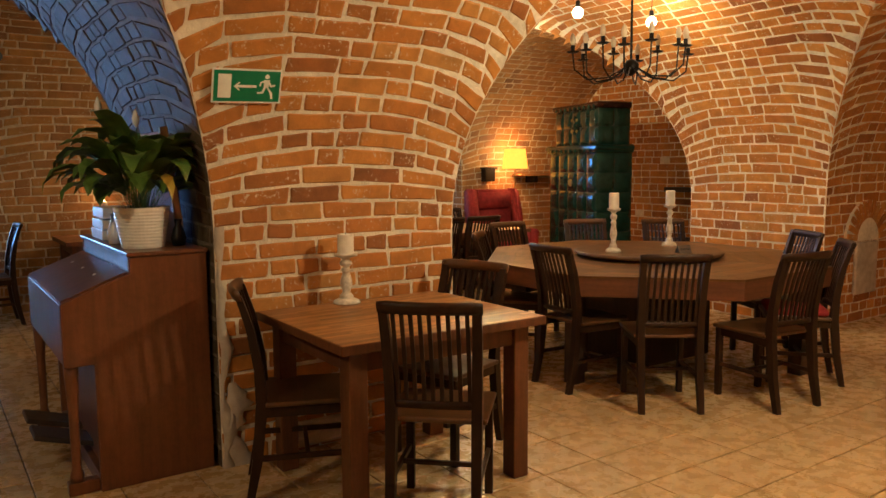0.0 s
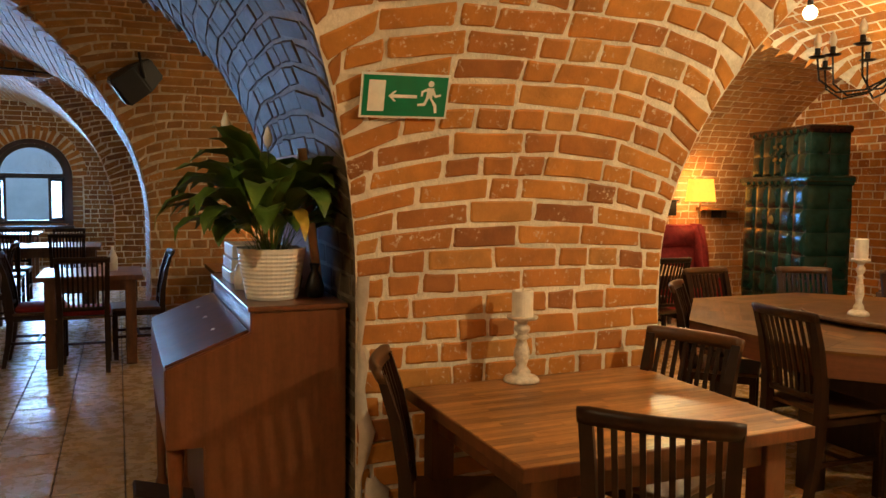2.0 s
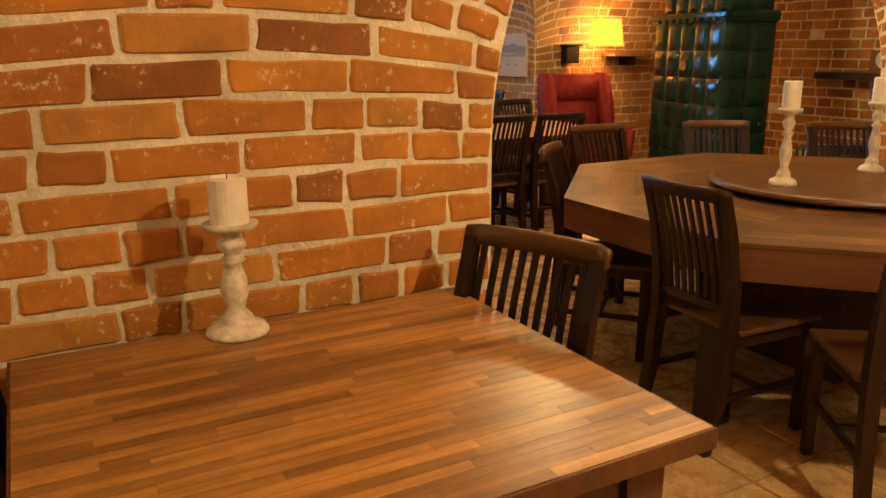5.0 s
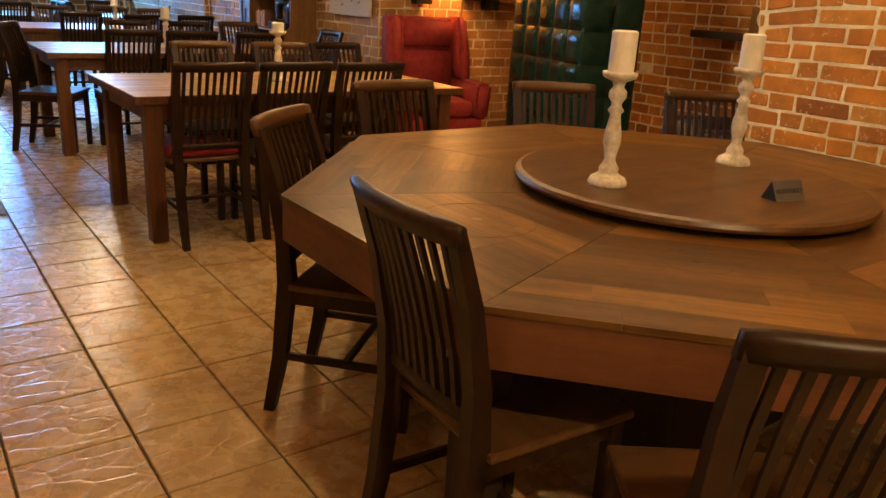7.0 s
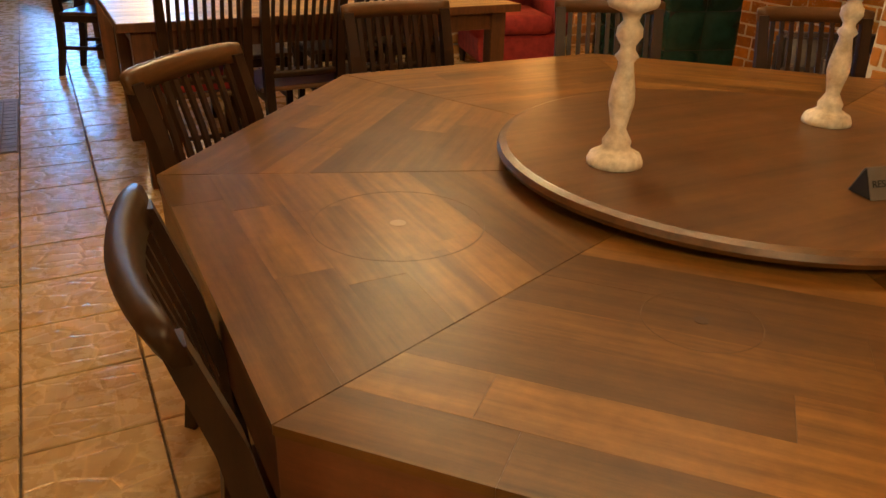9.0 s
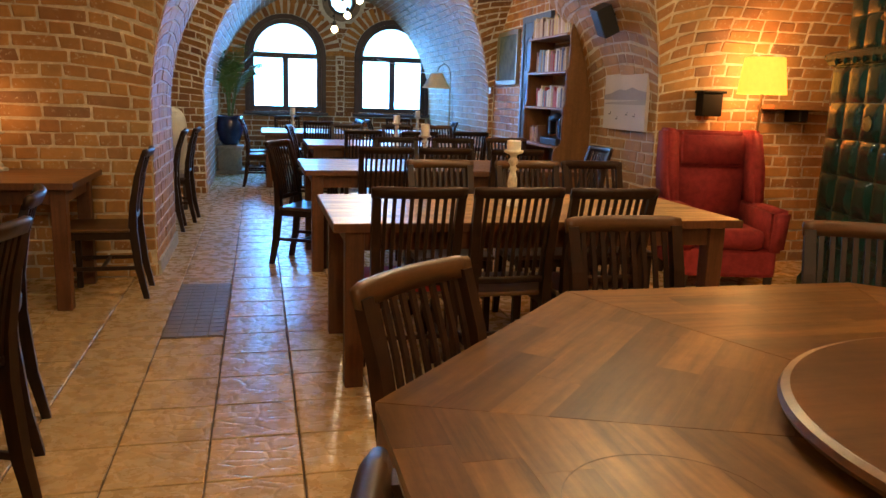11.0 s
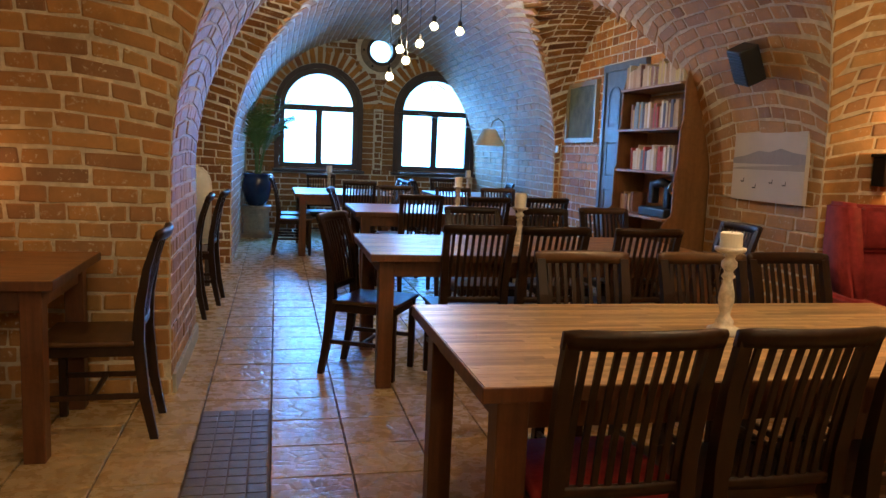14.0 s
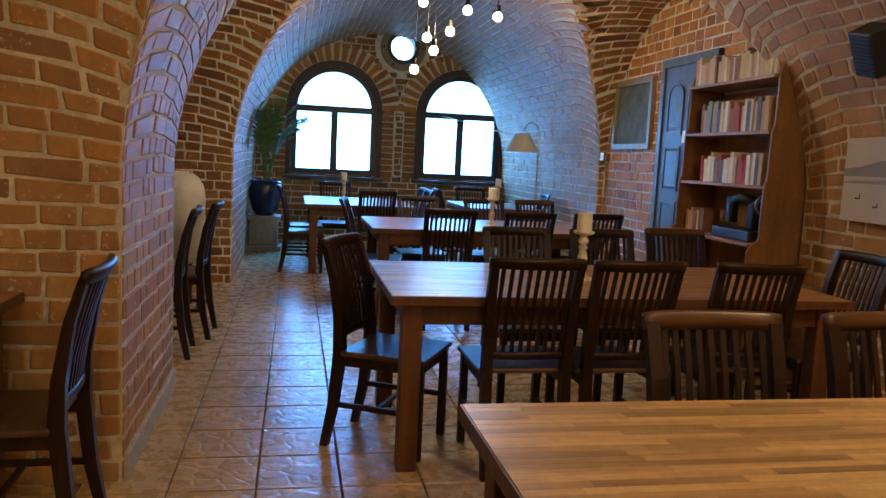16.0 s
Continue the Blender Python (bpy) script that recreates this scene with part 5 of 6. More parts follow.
fr = thing("framed_picture", pose(6.795, 12.95, 1.83), "faded blue green picture in a thin dull gold frame", "picture")
part("frame", ring_between([(-0.42, -0.33), (0.42, -0.33), (0.42, 0.33), (-0.42, 0.33)], [(-0.37, -0.28), (0.37, -0.28), (0.37, 0.28), (-0.37, 0.28)], 0, 0.045), plain("dull_gold_frame", (0.3, 0.24, 0.14), 0.45, 0.3), fr).matrix_basis = Matrix.Rotation(math.pi / 2, 4, "Z")
part("print", box(-0.02, -0.012, -0.37, 0.37, -0.28, 0.28, 0.001), speckle("faded_print", (0.07, 0.095, 0.085), (0.17, 0.2, 0.17), 7, 0.8), fr)
sw = thing("light_switch", pose(6.72, 13.5, 1.42), "white light switch on the vault edge", "switch")
part("plate", box(-0.01, 0.006, -0.04, 0.04, -0.04, 0.04, 0.004), CERAMIC, sw)

# ---- stove corner ----
st = thing("tiled_stove", pose(7.22, 6.85, 0, 0, 0, -15), "tall dark green glazed tile stove with a cornice", "stove")
TW, TD = 1.2, 0.5
OCHRE = plain("ochre_glaze", (0.2, 0.13, 0.04), 0.15)


def pillow_mesh(w, h, bulge=0.004):
    """A glazed stove tile: convex face with rolled rims, set back at its edges."""
    n = 6
    V = []
    for a in range(n + 1):
        for b in range(n + 1):
            u, v = a / n * 2 - 1, b / n * 2 - 1
            lift = bulge * (1 - u * u) * (1 - v * v) + 0.016 * min(1, (1 - max(abs(u), abs(v))) * 9)
            V.append((u * w / 2, -lift, v * h / 2))
    F = [(a * (n + 1) + b, (a + 1) * (n + 1) + b, (a + 1) * (n + 1) + b + 1, a * (n + 1) + b + 1) for a in range(n) for b in range(n)]
    me = bpy.data.meshes.new("tile")
    me.from_pydata(V, [], F)
    me.polygons.foreach_set("use_smooth", [True] * len(F))
    me.materials.append(STOVE)
    return me


tilt = random.Random(31)


def stove_block(x0, x1, y0, y1, z0, z1, nx, ny, nz):
    part("core", box(x0 + 0.004, x1 - 0.004, y0 + 0.004, y1 - 0.004, z0, z1, 0), BLACK, st)
    h = (z1 - z0) / nz
    for facing, n, a0, a1 in (("x", ny, y0, y1), ("y", nx, x0, x1)):
        w = (a1 - a0) / n
        me = pillow_mesh(w - 0.003, h - 0.003)
        for i in range(n):
            for k in range(nz):
                t = new("tile", me)
                t.parent = st
                c, z = a0 + (i + 0.5) * w, z0 + (k + 0.5) * h
                m = pose(x0 + 0.002, c, z, 0, 0, -90) if facing == "x" else pose(c, y0 + 0.002, z)
                t.matrix_basis = m @ Matrix.Rotation(tilt.gauss(0, 0.012), 4, "Z") @ Matrix.Rotation(tilt.gauss(0, 0.01), 4, "X")


def stove_moulding(name, profile, x0, x1, y0, y1, mat):
    """A moulding round the stove: steps of (how far it stands out, height)."""
    bm = bmesh.new()
    rings = [[Vector((x0 - d, y0 - d, z)), Vector((x1, y0 - d, z)), Vector((x1, y1 + d, z)), Vector((x0 - d, y1 + d, z))] for d, z in profile]
    add_loft(bm, rings)
    part(name, bm, mat, st)


stove_moulding("plinth", [(0.05, 0.0), (0.05, 0.1), (0.03, 0.14), (0.0, 0.15)], 0, TD, 0, TW, STOVE)
stove_block(0, TD, 0, TW, 0.15, 1.6, 2, 5, 6)
stove_moulding("cornice", [(0.0, 1.6), (0.022, 1.61), (0.03, 1.635), (0.045, 1.65), (0.045, 1.68), (0.02, 1.7), (-0.03, 1.71)], 0, TD, 0, TW, STOVE)
stove_block(0.05, TD, 0.06, TW - 0.06, 1.71, 2.14, 2, 5, 2)
stove_moulding("cap", [(0.0, 2.14), (0.02, 2.15), (0.035, 2.18), (0.035, 2.21), (0.0, 2.225)], 0.05, TD, 0.06, TW - 0.06, plain("dark_brown_glaze", (0.03, 0.012, 0.008), 0.15))
for zz in (1.635, 2.165):
    for q in range(9):
        part("bead", lathe([(0.0, 0.0), (0.03, 0.0), (0.02, 0.012), (0.0, 0.016)], 10, m=Matrix.Translation((-0.035 if zz < 2 else 0.018, 0.12 + q * 0.12, zz)) @ Matrix.Rotation(-math.pi / 2, 4, "Y")), STOVE, st, smooth=True)
crest = part("crest", lathe([(0.0, 0.0), (0.08, 0.0), (0.075, 0.012), (0.055, 0.018), (0.04, 0.012), (0.025, 0.024), (0.0, 0.03)], 8, m=Matrix.Translation((0.028, TW / 2, 1.95)) @ Matrix.Rotation(-math.pi / 2, 4, "Y")), STOVE, st)
for q in range(8):
    a = q * math.pi / 4
    part("leaf_relief", lathe([(0.0, 0.0), (0.022, 0.0), (0.014, 0.014), (0.0, 0.018)], 8, m=Matrix.Translation((0.026, TW / 2 + 0.09 * math.cos(a), 1.95 + 0.1 * math.sin(a))) @ Matrix.Rotation(-math.pi / 2, 4, "Y")), OCHRE if q % 2 else STOVE, crest)
for yy in (0.6,):
    part("medallion", lathe([(0.0, 0.0), (0.05, 0.0), (0.042, 0.01), (0.02, 0.012), (0.0, 0.018)], 16, m=Matrix.Translation((-0.022, yy, 1.23)) @ Matrix.Rotation(-math.pi / 2, 4, "Y")), OCHRE, st)

arm = thing("wing_armchair", pose(7.0, 8.4, 0, 0, 0, 166) @ Matrix.Diagonal((0.95, 1.0, 1.04, 1)), "red velvet wing armchair beside the floor lamp", "armchair")
soft = REDCLOTH
part("base", box(-0.36, 0.36, -0.34, 0.34, 0.1, 0.3, 0.03), soft, arm)
part("seat_cushion", box(-0.25, 0.25, -0.22, 0.38, 0.3, 0.44, 0.05), soft, arm, smooth=True)


def padded(rings):
    bm = bmesh.new()
    add_loft(bm, rings)
    bmesh.ops.bevel(bm, geom=[e for e in bm.edges], offset=0.025, segments=3, affect="EDGES")
    return bm


def slab(x0, x1, y0, y1, z):
    return [Vector((x0, y0, z)), Vector((x1, y0, z)), Vector((x1, y1, z)), Vector((x0, y1, z))]


part("backrest", padded([slab(-0.27, 0.27, -0.34, -0.2, 0.35), slab(-0.28, 0.28, -0.38, -0.24, 0.75), slab(-0.29, 0.29, -0.44, -0.3, 1.08)]), soft, arm, smooth=True)
part("head_cushion", padded([slab(-0.26, 0.26, -0.3, -0.2, 0.82), slab(-0.26, 0.26, -0.34, -0.22, 1.07)]), soft, arm, smooth=True)
for s in (-1, 1):
    part("wing", padded([slab(min(s * 0.29, s * 0.38), max(s * 0.29, s * 0.38), -0.4, -0.02, 0.55), slab(min(s * 0.29, s * 0.4), max(s * 0.29, s * 0.4), -0.44, -0.1, 0.8), slab(min(s * 0.28, s * 0.39), max(s * 0.28, s * 0.39), -0.46, -0.22, 1.09)]), soft, arm, smooth=True)
    part("armrest", padded([slab(min(s * 0.27, s * 0.4), max(s * 0.27, s * 0.4), -0.35, 0.36, 0.28), slab(min(s * 0.27, s * 0.42), max(s * 0.27, s * 0.42), -0.35, 0.38, 0.58)]), soft, arm, smooth=True)
    for yy in (-0.3, 0.3):
        part("leg", lathe([(0.022, 0), (0.03, 0.06), (0.034, 0.11)], 12, m=Matrix.Translation((s * 0.32, yy, 0))), DARKWOOD, arm)

fl = thing("floor_lamp", pose(7.47, 8.68, 0), "floor lamp with a glowing orange fabric shade", "lamp")
part("base", lathe([(0.0, 0), (0.14, 0), (0.14, 0.015), (0.03, 0.03), (0.0, 0.03)], 24), IRON, fl)
part("pole", tube([(0, 0, 0.03), (0, 0, 1.62)], 0.011, 10), plain("brass", (0.5, 0.32, 0.12), 0.3, 0.9), fl)
shd = part("shade", lathe([(0.185, 1.41), (0.15, 1.69), (0.147, 1.69), (0.182, 1.41)], 32), SHADE, fl, "orange pleated shade")
shd.visible_shadow = False
fl2 = thing("standing_lamp", pose(-2.26, 13.4, 0), "floor lamp with a scalloped glowing orange shade", "lamp")
part("base", lathe([(0.0, 0), (0.15, 0), (0.15, 0.02), (0.03, 0.04), (0.0, 0.04)], 24), IRON, fl2)
part("pole", tube([(0, 0, 0.04), (0, 0, 1.66)], 0.012, 10), DARKWOOD, fl2)
bm = bmesh.new()
rings = []
for r0, z, wave in ((0.298, 1.1, 0.02), (0.3, 1.14, 0.0), (0.285, 1.22, 0.0), (0.2, 1.62, 0.0), (0.196, 1.62, 0.0), (0.281, 1.22, 0.0), (0.296, 1.14, 0.0), (0.294, 1.1, 0.02)):
    rings.append([Vector(((r0 + 0.004 * (q % 2)) * math.cos(q * math.pi / 36), (r0 + 0.004 * (q % 2)) * math.sin(q * math.pi / 36), z + wave * math.cos(q * math.pi / 3))) for q in range(72)])
add_loft(bm, rings + rings[:1], True, False)
bmesh.ops.remove_doubles(bm, verts=bm.verts, dist=1e-5)
sh2 = part("shade", bm, SHADE, fl2, "orange scalloped shade")
sh2.visible_shadow = False

lant = thing("wall_lantern", pose(7.16, 8.95, 1.32), "small black iron box on the brick wall", "lantern")
part("box", box(-0.09, 0.09, -0.1, 0.0, -0.09, 0.09, 0.008), IRON, lant)
part("lid", box(-0.11, 0.11, -0.12, 0.0, 0.09, 0.11, 0.006), IRON, lant)
sh = thing("wall_shelf", pose(7.95, 8.87, 1.3), "plain wooden shelf board on the brick wall", "shelf")
part("board", box(-0.3, 0.3, -0.12, 0.1, 0, 0.035, 0.004), PINE, sh)
part("bracket", box(-0.04, 0.04, -0.1, 0.1, -0.1, 0.0, 0.01), IRON, sh)
sh3 = thing("mantel_shelf", pose(8.7, 6.55, 1.1), "dark wooden mantel shelf beside the stove", "shelf")
part("board", box(-0.18, 0.03, -0.75, 0.35, 0, 0.06, 0.006), DARKWOOD, sh3)
ck = thing("mantel_clock", pose(8.6, 6.25, 1.161), "arched wooden mantel clock on the shelf", "clock")
part("case", prism([(-0.05, 0.0), (0.05, 0.0), (0.05, 0.2), (-0.05, 0.2)], -0.13, 0.13), PINE, ck)
part("dial", lathe([(0.0, 0), (0.075, 0), (0.07, 0.008), (0.0, 0.009)], 24, m=Matrix.Translation((-0.051, 0, 0.12)) @ Matrix.Rotation(-math.pi / 2, 4, "Y")), CERAMIC, ck)
bk = thing("basket_chair", pose(7.6, 5.75, 0, 0, 0, 60), "low dark leather armchair in the stove corner", "armchair")
LEATHER = speckle("dark_leather", (0.02, 0.013, 0.01), (0.045, 0.028, 0.02), 20, 0.45, 0.3, 0.003)
part("seat", box(-0.32, 0.32, -0.3, 0.35, 0.12, 0.42, 0.06), LEATHER, bk)
part("backrest", padded([slab(-0.34, 0.34, -0.38, -0.24, 0.3), slab(-0.32, 0.32, -0.46, -0.3, 0.9)]), LEATHER, bk, smooth=True)
for s in (-1, 1):
    part("armrest", padded([slab(min(s * 0.26, s * 0.38), max(s * 0.26, s * 0.38), -0.35, 0.32, 0.1), slab(min(s * 0.26, s * 0.4), max(s * 0.26, s * 0.4), -0.35, 0.34, 0.6)]), LEATHER, bk, smooth=True)
    for yy in (-0.25, 0.28):
        part("leg", box(s * 0.28 - 0.03, s * 0.28 + 0.03, yy - 0.03, yy + 0.03, 0, 0.13, 0.005), DARKWOOD, bk)

# far right corner
sh4 = thing("book_shelf_board", pose(8.14, 3.3, 1.2), "dark shelf board with a row of old books", "shelf")
part("board", box(-0.2, 0.03, -0.6, 0.45, 0, 0.04, 0.005), DARKWOOD, sh4)
part("bracket", box(-0.15, 0.03, 0.15, 0.32, -0.15, 0.0, 0.01), IRON, sh4)
y = 3.0
while y < 3.7:
    th = br.uniform(0.03, 0.05)
    book(7.98, y, 1.241, th, br.uniform(0.19, 0.24), 0.15, BOOKC[br.choice((0, 1, 2, 2))])
    y += th + 0.002
plq = thing("table_card", pose(5.085, 3.885, STOP, 0, 0, 167), "small folded metal card with black lettering on the turntable", "card")
CARD = plain("brushed_grey_metal", (0.2, 0.19, 0.18), 0.45, 0.6)
for sg in (-1, 1):
    part("face", box(-0.055, 0.055, -0.0012, 0.0012, 0.0, 0.062, 0.0005, m=Matrix.Translation((0, sg * 0.03, 0.0)) @ Matrix.Rotation(sg * radians(27), 4, "X")), CARD, plq)
for sg in (-1, 1):
    part("end", prism_x([(-0.028, 0.001), (0.028, 0.001), (0.0, 0.052)], sg * 0.0545, 0.002), BLACK, plq)
txt = bpy.data.curves.new("lettering", "FONT")
txt.body, txt.size, txt.align_x, txt.extrude = "RESERVIERT", 0.019, "CENTER", 0.0006
tob = bpy.data.objects.new("lettering", txt)
scene.collection.objects.link(tob)
bpy.context.view_layer.update()
tme = bpy.data.meshes.new_from_object(tob.evaluated_get(bpy.context.evaluated_depsgraph_get()))
bpy.data.objects.remove(tob)
tme.materials.clear()
tme.materials.append(BLACK)
let = new("lettering", tme)
let.parent = plq
let.matrix_basis = Matrix.Translation((0, 0.03, 0.0)) @ Matrix.Rotation(radians(27), 4, "X") @ Matrix.Translation((0, 0.0022, 0.024)) @ Matrix.Rotation(math.pi, 4, "Z") @ Matrix.Rotation(math.pi / 2, 4, "X")

# ---- window bay things ----
ped = thing("stone_pedestal", pose(3.2, 16.35, 0), "grey stone plant pedestal with carved panels", "pedestal")
part("plinth", box(-0.22, 0.22, -0.22, 0.22, 0, 0.06, 0.008), STONE, ped)
part("block", box(-0.18, 0.18, -0.18, 0.18, 0.06, 0.4, 0.006), STONE, ped)
part("cap", box(-0.21, 0.21, -0.21, 0.21, 0.4, 0.455, 0.01), STONE, ped)
part("carved_panel", box(-0.11, 0.11, -0.19, -0.18, 0.12, 0.34, 0.008), STONE, ped)
palm = thing("potted_palm", pose(3.2, 16.35, 0.456), "green palm in a blue glazed pot on the pedestal", "plant")
part("pot", lathe([(0.0, 0), (0.12, 0), (0.17, 0.08), (0.21, 0.25), (0.2, 0.38), (0.185, 0.42), (0.205, 0.45), (0.2, 0.465), (0.175, 0.465), (0.17, 0.4), (0.0, 0.4)], 32), BLUEPOT, palm, "dark blue glazed pot", smooth=True)
pr = random.Random(6)
PALM = speckle("palm_green", (0.07, 0.14, 0.03), (0.16, 0.26, 0.07), 14, 0.45, 0.2, 0.003)
for i in range(15):
    h = pr.uniform(-1.5, 0.7) if i < 11 else pr.uniform(-2.9, -1.5)
    d = Vector((math.cos(h), math.sin(h) * 0.7, 0)).normalized()
    L, pts = pr.uniform(0.85, 1.35), []
    ang = pr.uniform(1.38, 1.55)
    p = Vector((0.04 * math.cos(h), 0.04 * math.sin(h), 0.4))
    bend = pr.uniform(0.1, 0.24)
    for k in range(9):
        pts.append(p.copy())
        p = p + (d * math.cos(ang) + Vector((0, 0, math.sin(ang)))) * L / 8
        ang -= bend * (0.05 + 0.24 * k)
    fr_ = part("frond", tube(pts, [0.008 - 0.0008 * k for k in range(9)], 6), PALM, palm)
    bm = bmesh.new()
    for k in range(20):
        s = 3.6 + 4.3 * k / 20
        i0 = int(s)
        q = pts[i0].lerp(pts[min(8, i0 + 1)], s - i0)
        ax = (pts[min(8, i0 + 1)] - pts[i0]).normalized()
        for sg in (-1, 1):
            out = (ax.cross(Vector((0, 0, 1))).normalized() * sg * 0.8 + ax * 1.0 + Vector((0, 0, pr.uniform(-0.3, 0.05)))).normalized()
            ln = 0.3 * math.sin(math.pi * (0.22 + 0.7 * k / 20)) * pr.uniform(0.85, 1.1)
            w = ax * 0.007
            a, b = bm.verts.new(q - w), bm.verts.new(q + w)
            e0, e1 = bm.verts.new(q + out * ln * 0.5 - w * 1.1), bm.verts.new(q + out * ln * 0.5 + w * 1.1)
            c = bm.verts.new(q + out * ln + Vector((0, 0, -0.05)))
            bm.faces.new((a, b, e1, e0))
            bm.faces.new((e0, e1, c))
    part("foliage", bm, PALM, fr_)
rl = thing("reading_lamp", pose(6.6, 15.3, 0), "floor lamp with a cream conical shade and curved brass arm", "lamp")
BR = plain("pale_brass", (0.45, 0.34, 0.18), 0.35, 0.8)
part("base", lathe([(0.0, 0), (0.15, 0), (0.15, 0.02), (0.0, 0.025)], 24), BR, rl)
part("pole", tube([(0, 0, 0.02), (0, 0, 1.7)], 0.01, 8), BR, rl)
part("arm", tube([(0, 0, 1.68), (-0.03, 0, 1.78), (-0.1, 0, 1.83), (-0.18, 0, 1.78), (-0.21, 0, 1.7)], 0.007, 8), BR, rl)
part("shade", lathe([(0.22, 1.45), (0.09, 1.68), (0.086, 1.68), (0.216, 1.45)], 28, m=Matrix.Translation((-0.22, 0, 0))), SHADE_CREAM, rl)
part("cable", tube([(0.0, -0.02, 1.6), (0.04, -0.06, 1.0), (0.01, -0.05, 0.5), (0.06, -0.1, 0.02)], 0.005, 6), CERAMIC, rl)
bt = thing("white_bottle", pose(0.72, 8.5, 0.771), "white bottle on the small table of the other hall", "bottle")
part("body", lathe([(0.0, 0), (0.04, 0), (0.04, 0.12), (0.015, 0.17), (0.014, 0.21), (0.0, 0.21)], 18), CERAMIC, bt, smooth=True)
wc = thing("white_chair_back", pose(2.62, 12.35, 0, 0, 0, 20), "pale rounded upholstered chair behind the pier", "chair")
part("backrest", padded([slab(-0.2, 0.2, -0.25, -0.17, 0.45), slab(-0.2, 0.2, -0.3, -0.22, 0.95), slab(-0.17, 0.17, -0.305, -0.23, 1.06), slab(-0.09, 0.09, -0.31, -0.24, 1.13)]), speckle("cream_fabric", (0.7, 0.67, 0.58), (0.8, 0.77, 0.68), 30, 0.85), wc, smooth=True)
part("seat", box(-0.22, 0.22, -0.22, 0.22, 0.4, 0.48, 0.02), speckle("cream_fabric_seat", (0.5, 0.47, 0.4), (0.62, 0.59, 0.5), 30, 0.85), wc)
for s in (-1, 1):
    for yy in (-0.18, 0.18):
        part("leg", box(s * 0.18 - 0.02, s * 0.18 + 0.02, yy - 0.02, yy + 0.02, 0, 0.4, 0.003), DARKWOOD, wc)

copy_thing(wc, pose(1.1, 11.6, 0, 0, 0, 100))
# left hall: stage spot on the vault, track lights
sp = thing("stage_loudspeaker", Matrix.Translation((0.98, 8.3, 2.46)) @ Matrix.Rotation(radians(-38), 4, "Y") @ Matrix.Rotation(radians(15), 4, "X"), "black loudspeaker on a bracket under the vault", "speaker")
bm = bmesh.new()
add_loft(bm, [[Vector((x, y * f, z * f)) for y, z in ((-0.13, -0.13), (0.13, -0.13), (0.13, 0.13), (-0.13, 0.13))] for x, f in ((-0.24, 1.0), (-0.02, 1.0), (0.14, 0.72))])
bmesh.ops.bevel(bm, geom=list(bm.edges), offset=0.012, segments=2, affect="EDGES")
part("cabinet", bm, BLACK, sp)
part("grille", box(-0.252, -0.242, -0.11, 0.11, -0.11, 0.11, 0.004), IRON, sp)
part("yoke", tube([(0.0, -0.14, 0.0), (0.06, -0.14, 0.14), (0.12, 0.0, 0.2), (0.06, 0.14, 0.14), (0.0, 0.14, 0.0)], 0.012, 8), IRON, sp)
part("arm", tube([(0.12, 0.0, 0.2), (0.17, 0.02, 0.3), (0.3, 0.05, 0.42)], 0.018, 8), IRON, sp)
part("spotlight", lathe([(0.0, -0.06), (0.05, -0.06), (0.045, 0.05), (0.02, 0.08), (0.0, 0.08)], 16, m=Matrix.Translation((0.2, -0.06, 0.26)) @ Matrix.Rotation(1.1, 4, "Y")), BLACK, sp)
SPOTGLOW = plain("spot_glow", (0.9, 0.8, 0.6), 0.3, 0, (1, 0.85, 0.6), 5)
for tx, ty, tz in ((-0.72, 9.1, 2.87), (-0.95, 13.4, 2.76)):
    tl = thing("track_spotlight", pose(tx, ty, tz), "white ceiling spotlight at the end of a straight pipe", "lamp", "ceiling spotlights")
    part("pipe", tube([(0.0, 0, 0.06), (-0.12, -0.9, 0.16), (-0.24, -1.8, 0.22)], 0.016, 8), CERAMIC, tl)
    part("joint", box(-0.04, 0.04, -0.05, 0.05, 0.02, 0.08, 0.008), STONE, tl)
    hd = part("head", lathe([(0.0, 0.03), (0.03, 0.03), (0.05, -0.06), (0.045, -0.065), (0.0, -0.03)], 16, m=Matrix.Rotation(0.5, 4, "X")), IRON, tl)
    part("bulb", lathe([(0.0, -0.035), (0.03, -0.04), (0.034, -0.058), (0.0, -0.062)], 14, m=Matrix.Rotation(0.5, 4, "X")), SPOTGLOW, hd)
cb = thing("ceiling_cable", pose(-0.95, 11.7, 2.93), "thin black cable stretched across the vault", "cable")
part("line", tube([(-1.1, 0, -0.03), (-0.4, 0, 0.01), (0.4, 0, -0.01), (1.1, 0, -0.05)], 0.012, 6), BLACK, cb)
sp2 = thing("stage_loudspeaker", Matrix.Translation((-2.45, 9.4, 2.3)) @ Matrix.Rotation(radians(35), 4, "Y"), "black loudspeaker under the far side of the vault", "speaker")
part("cabinet", box(-0.2, 0.2, -0.11, 0.11, -0.12, 0.12, 0.015), BLACK, sp2)
part("bracket", tube([(0.0, 0.05, 0.12), (-0.1, 0.1, 0.3), (-0.2, 0.1, 0.5)], 0.015, 8), IRON, sp2)
stand = thing("plant_stand", pose(-2.5, 12.5, 0), "low dark wooden stand beside the floor lamp", "stand")
part("top", box(-0.2, 0.2, -0.2, 0.2, 0.46, 0.49, 0.005), DARKWOOD, stand)
for px in (-0.17, 0.17):
    for py in (-0.17, 0.17):
        part("leg", box(px - 0.02, px + 0.02, py - 0.02, py + 0.02, 0, 0.46, 0.003), DARKWOOD, stand)
fern = thing("potted_fern", pose(-2.5, 12.5, 0.491), "leafy green plant in a dark pot on the stand", "plant")
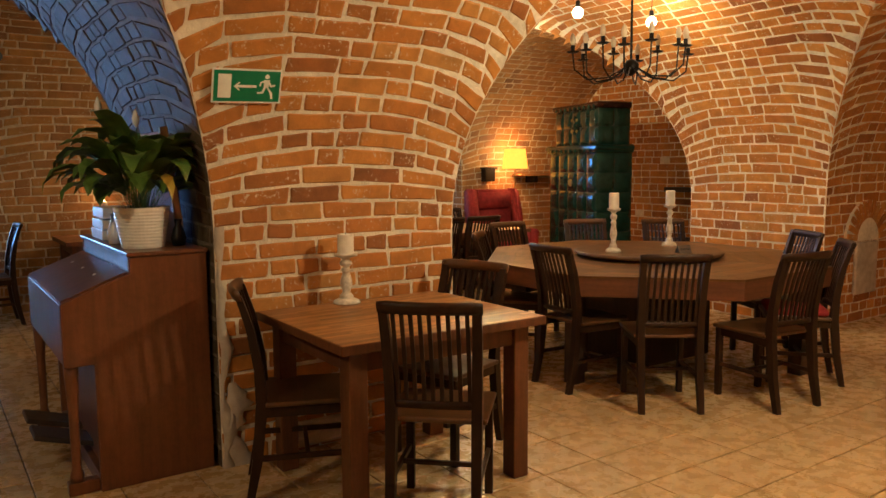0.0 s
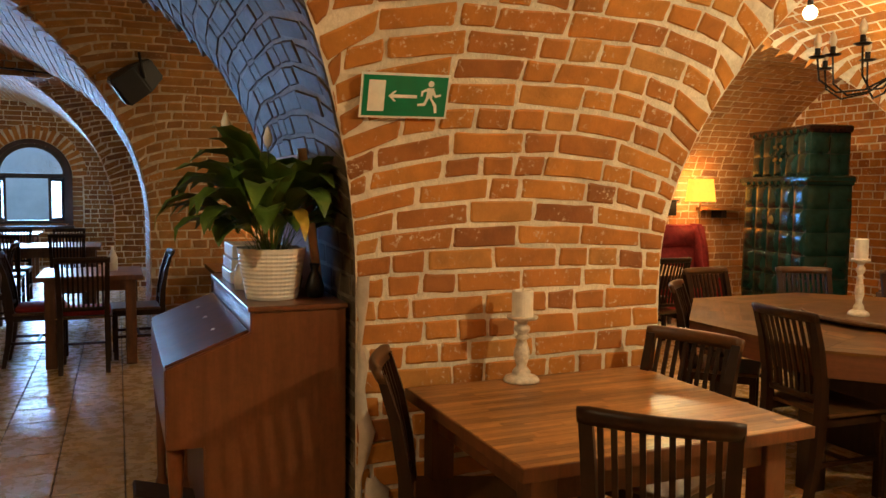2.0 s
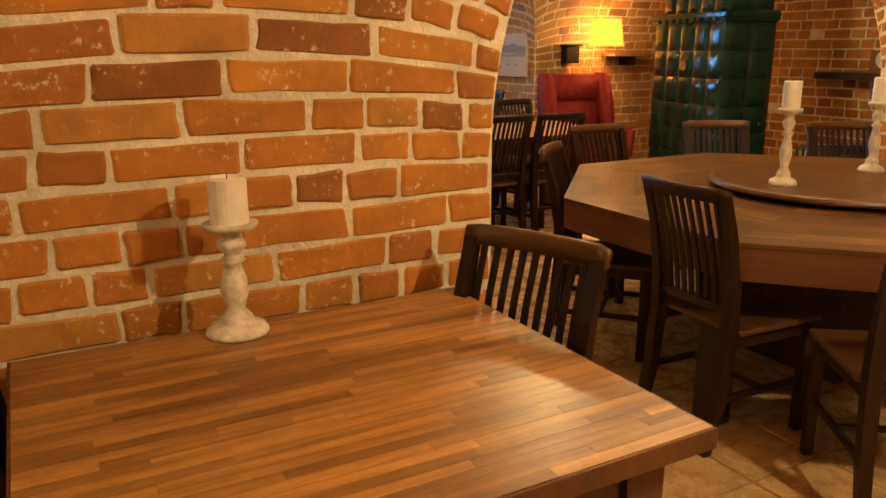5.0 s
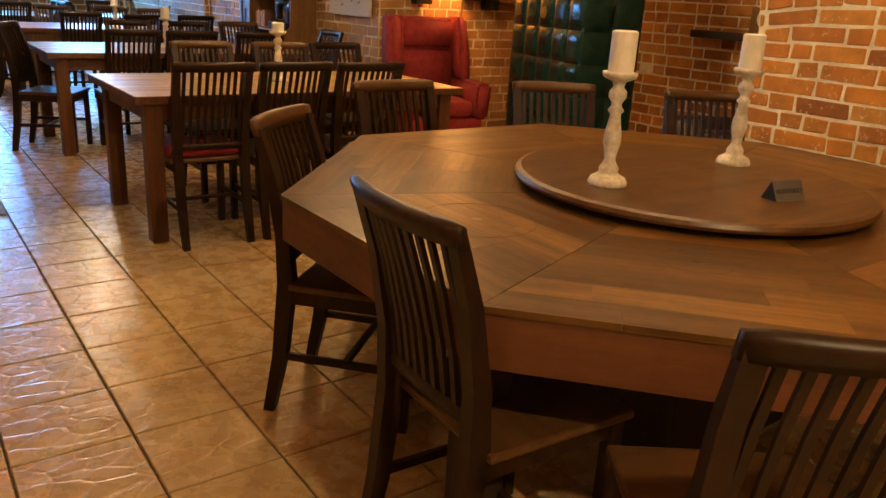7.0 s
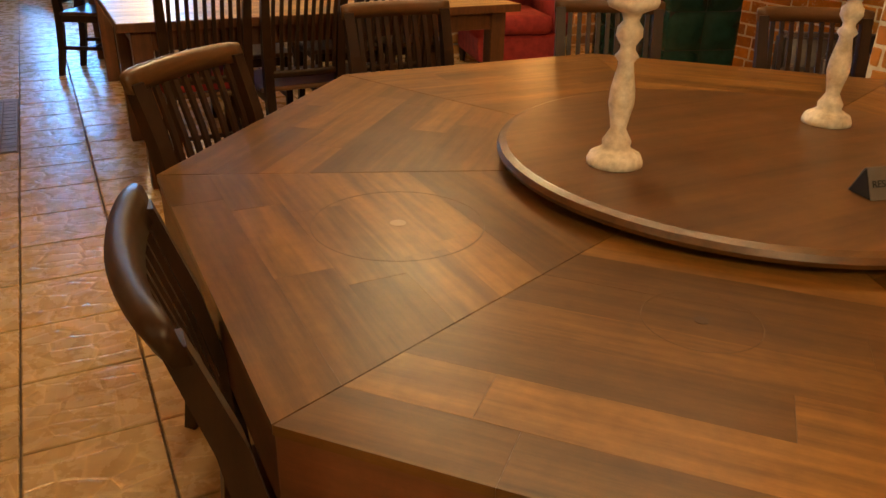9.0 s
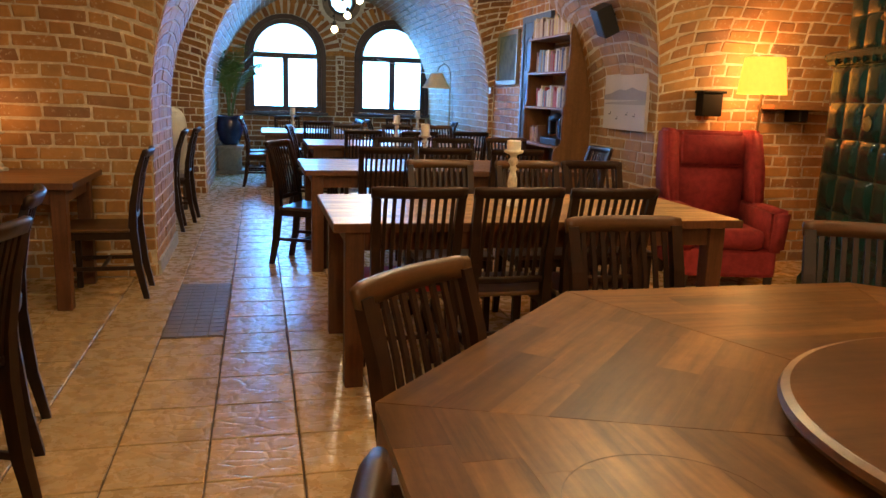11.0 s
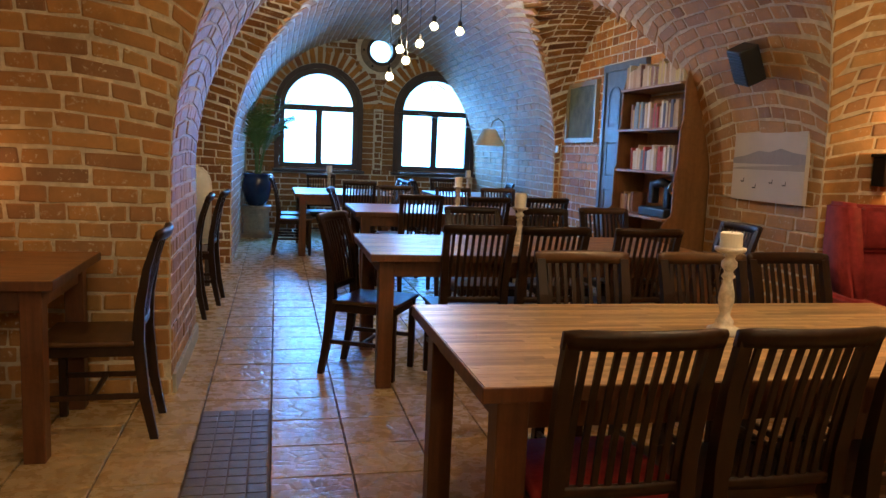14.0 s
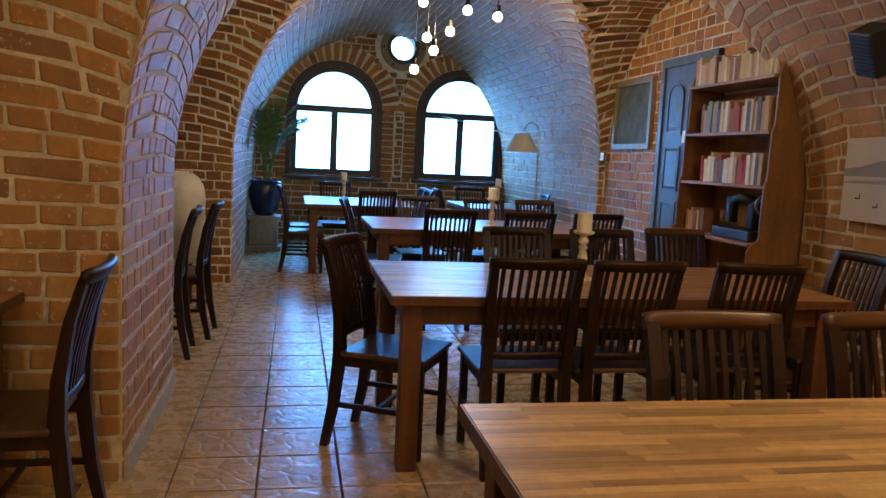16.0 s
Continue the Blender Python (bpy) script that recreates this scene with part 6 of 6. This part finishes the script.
part("pot", lathe([(0.0, 0), (0.09, 0), (0.12, 0.16), (0.11, 0.16), (0.1, 0.13), (0.0, 0.13)], 20), BLUEPOT, fern)
foliage("leaf", fern, 30, LEAF, (0.28, 0.46), (0.04, 0.07), (0.7, 1.45), (1.8, 3.4), 0.06, 0.13, 77)

# ---- bricked-up niche beside the octagonal table ----
niche = tagged(new("wall_niche"), "small brick arch over a pale plastered panel low in the wall", "niche", kind="structure")
part("panel", box(7.4, 7.78, 3.79, 3.826, 0.26, 0.74, 0.012), PLASTER, niche)
for q in range(13):
    aa = math.pi * (q + 0.5) / 13
    part("arch_brick", box(-0.026, 0.026, -0.03, 0.02, 0.2, 0.36, 0.004, m=Matrix.Translation((7.59, 3.815, 0.76)) @ Matrix.Rotation(math.pi / 2 - aa, 4, "Y")), BRICK_OB, niche)
part("mortar", ring_between([(7.59 + 0.37 * math.cos(math.pi * q / 20), 0.75 + 0.37 * math.sin(math.pi * q / 20)) for q in range(21)], [(7.59 + 0.01 * math.cos(math.pi * q / 20), 0.75 + 0.01 * math.sin(math.pi * q / 20)) for q in range(21)], 3.8, 3.826), MORTAR, niche)

# cables by the far window
wcb = thing("window_cable", pose(0, 0, 0), "thin white cable hung from the window to the reading lamp", "cable")
part("cord", tube([(5.95, YWIN - 0.04, 2.43), (5.98, YWIN - 0.05, 2.3), (6.05, YWIN - 0.05, 2.44), (6.2, YWIN - 0.06, 2.35)], 0.008, 6), CERAMIC, wcb)
part("cord", tube([(5.75, YWIN - 0.07, 1.95), (6.1, YWIN - 0.3, 1.86), (6.4, 16.2, 1.7), (6.6, 15.35, 1.66)], 0.007, 6), CERAMIC, wcb)
hook = thing("wall_pipe", pose(6.76, 10.65, 2.16), "short bent iron pipe on the wall above the bookcase", "pipe")
part("bend", tube([(-0.06, 0, 0.0), (-0.06, 0, 0.26), (-0.05, -0.02, 0.31), (0.0, -0.03, 0.33)], 0.012, 8), IRON, hook)

# ---- plaster left on the pier's foot ----
def plaster_patch(x0, x1, z0, z1, seed, wob=0.02):
    r = random.Random(seed)
    n = 14
    left = [(x0 + r.uniform(-0.2, 0.6) * wob, z0 + (z1 - z0) * k / n) for k in range(n + 1)]
    right = [(x1 + r.uniform(-1.5, 1.5) * wob, z0 + (z1 - z0) * k / n) for k in range(n + 1)]
    bm = bmesh.new()
    rows = [[bm.verts.new((a[0], 3.829, a[1])), bm.verts.new((a[0] + 0.004, 3.808, a[1])), bm.verts.new((b[0] - 0.012, 3.806 + r.uniform(0, 0.006), b[1])), bm.verts.new((b[0], 3.829, b[1]))] for a, b in zip(left, right)]
    for a, b in zip(rows, rows[1:]):
        for q in range(3):
            bm.faces.new((a[q], a[q + 1], b[q + 1], b[q]))
    tagged(part("plaster_patch", bm, PLASTER, None, smooth=True), "rough grey plaster left on the brick pier", "plaster", kind="structure")


sk_ = tagged(part("baseboard", box(2.935, 2.962, 9.02, 10.24, 0.0, 0.11, 0.006), STONE), "low grey stone skirting at the foot of the pier", "skirting", kind="structure")
plaster_patch(1.572, 1.625, 0.0, 1.18, 1)
plaster_patch(1.6, 1.7, 0.0, 0.42, 2, 0.035)
plaster_patch(1.95, 2.35, 0.02, 0.16, 3, 0.05)

mat_ = thing("floor_grate", pose(3.29, 8.1, 0.001), "dark grey metal floor grate set in the tiles", "grate")
part("plate", box(-0.165, 0.165, -0.6, 0.6, -0.004, 0.003, 0.002), GROUT, mat_)
SLATE = speckle("dark_slate_tile", (0.1, 0.075, 0.05), (0.17, 0.13, 0.09), 20, 0.5, 0.4, 0.004)
for k in range(15):
    for c in range(4):
        part("cell", box(-0.158 + c * 0.08, -0.084 + c * 0.08, -0.594 + k * 0.0795, -0.52 + k * 0.0795, 0.003, 0.008, 0.002), SLATE, mat_)

# ---- unseen slabs added over and beside the vaults to stop light leaks ----
for nm, q in (("leak_block_top", (-6.0, 10.0, -2.5, 17.45, 3.5, 3.7)), ("leak_block_east", (6.9, 10.0, 13.8, 17.4, -0.1, 3.5)), ("leak_block_west", (-6.0, -3.45, 13.8, 17.4, -0.1, 3.5)), ("leak_block_mid", (0.9, 2.8, 14.0, 17.4, -0.1, 3.5))):
    tagged(part(nm, box(*q, 0), MORTAR), "unseen slab added to stop light leaking in round the vaults", "masonry", kind="structure")

# ---- single bricks and tiles ----
for x, y in singles:
    t = new("tile", TILE_ME)
    t.location = (x, y, 0)
    t.parent = floor
for V, F in SINGLES:
    c = V.mean(0)
    me = bpy.data.meshes.new("brick")
    me.from_pydata((V - c).tolist(), [], F)
    me.materials.append(BRICK_OB)
    ob = new("brick", me)
    ob.location = c
    ob.parent = PIER
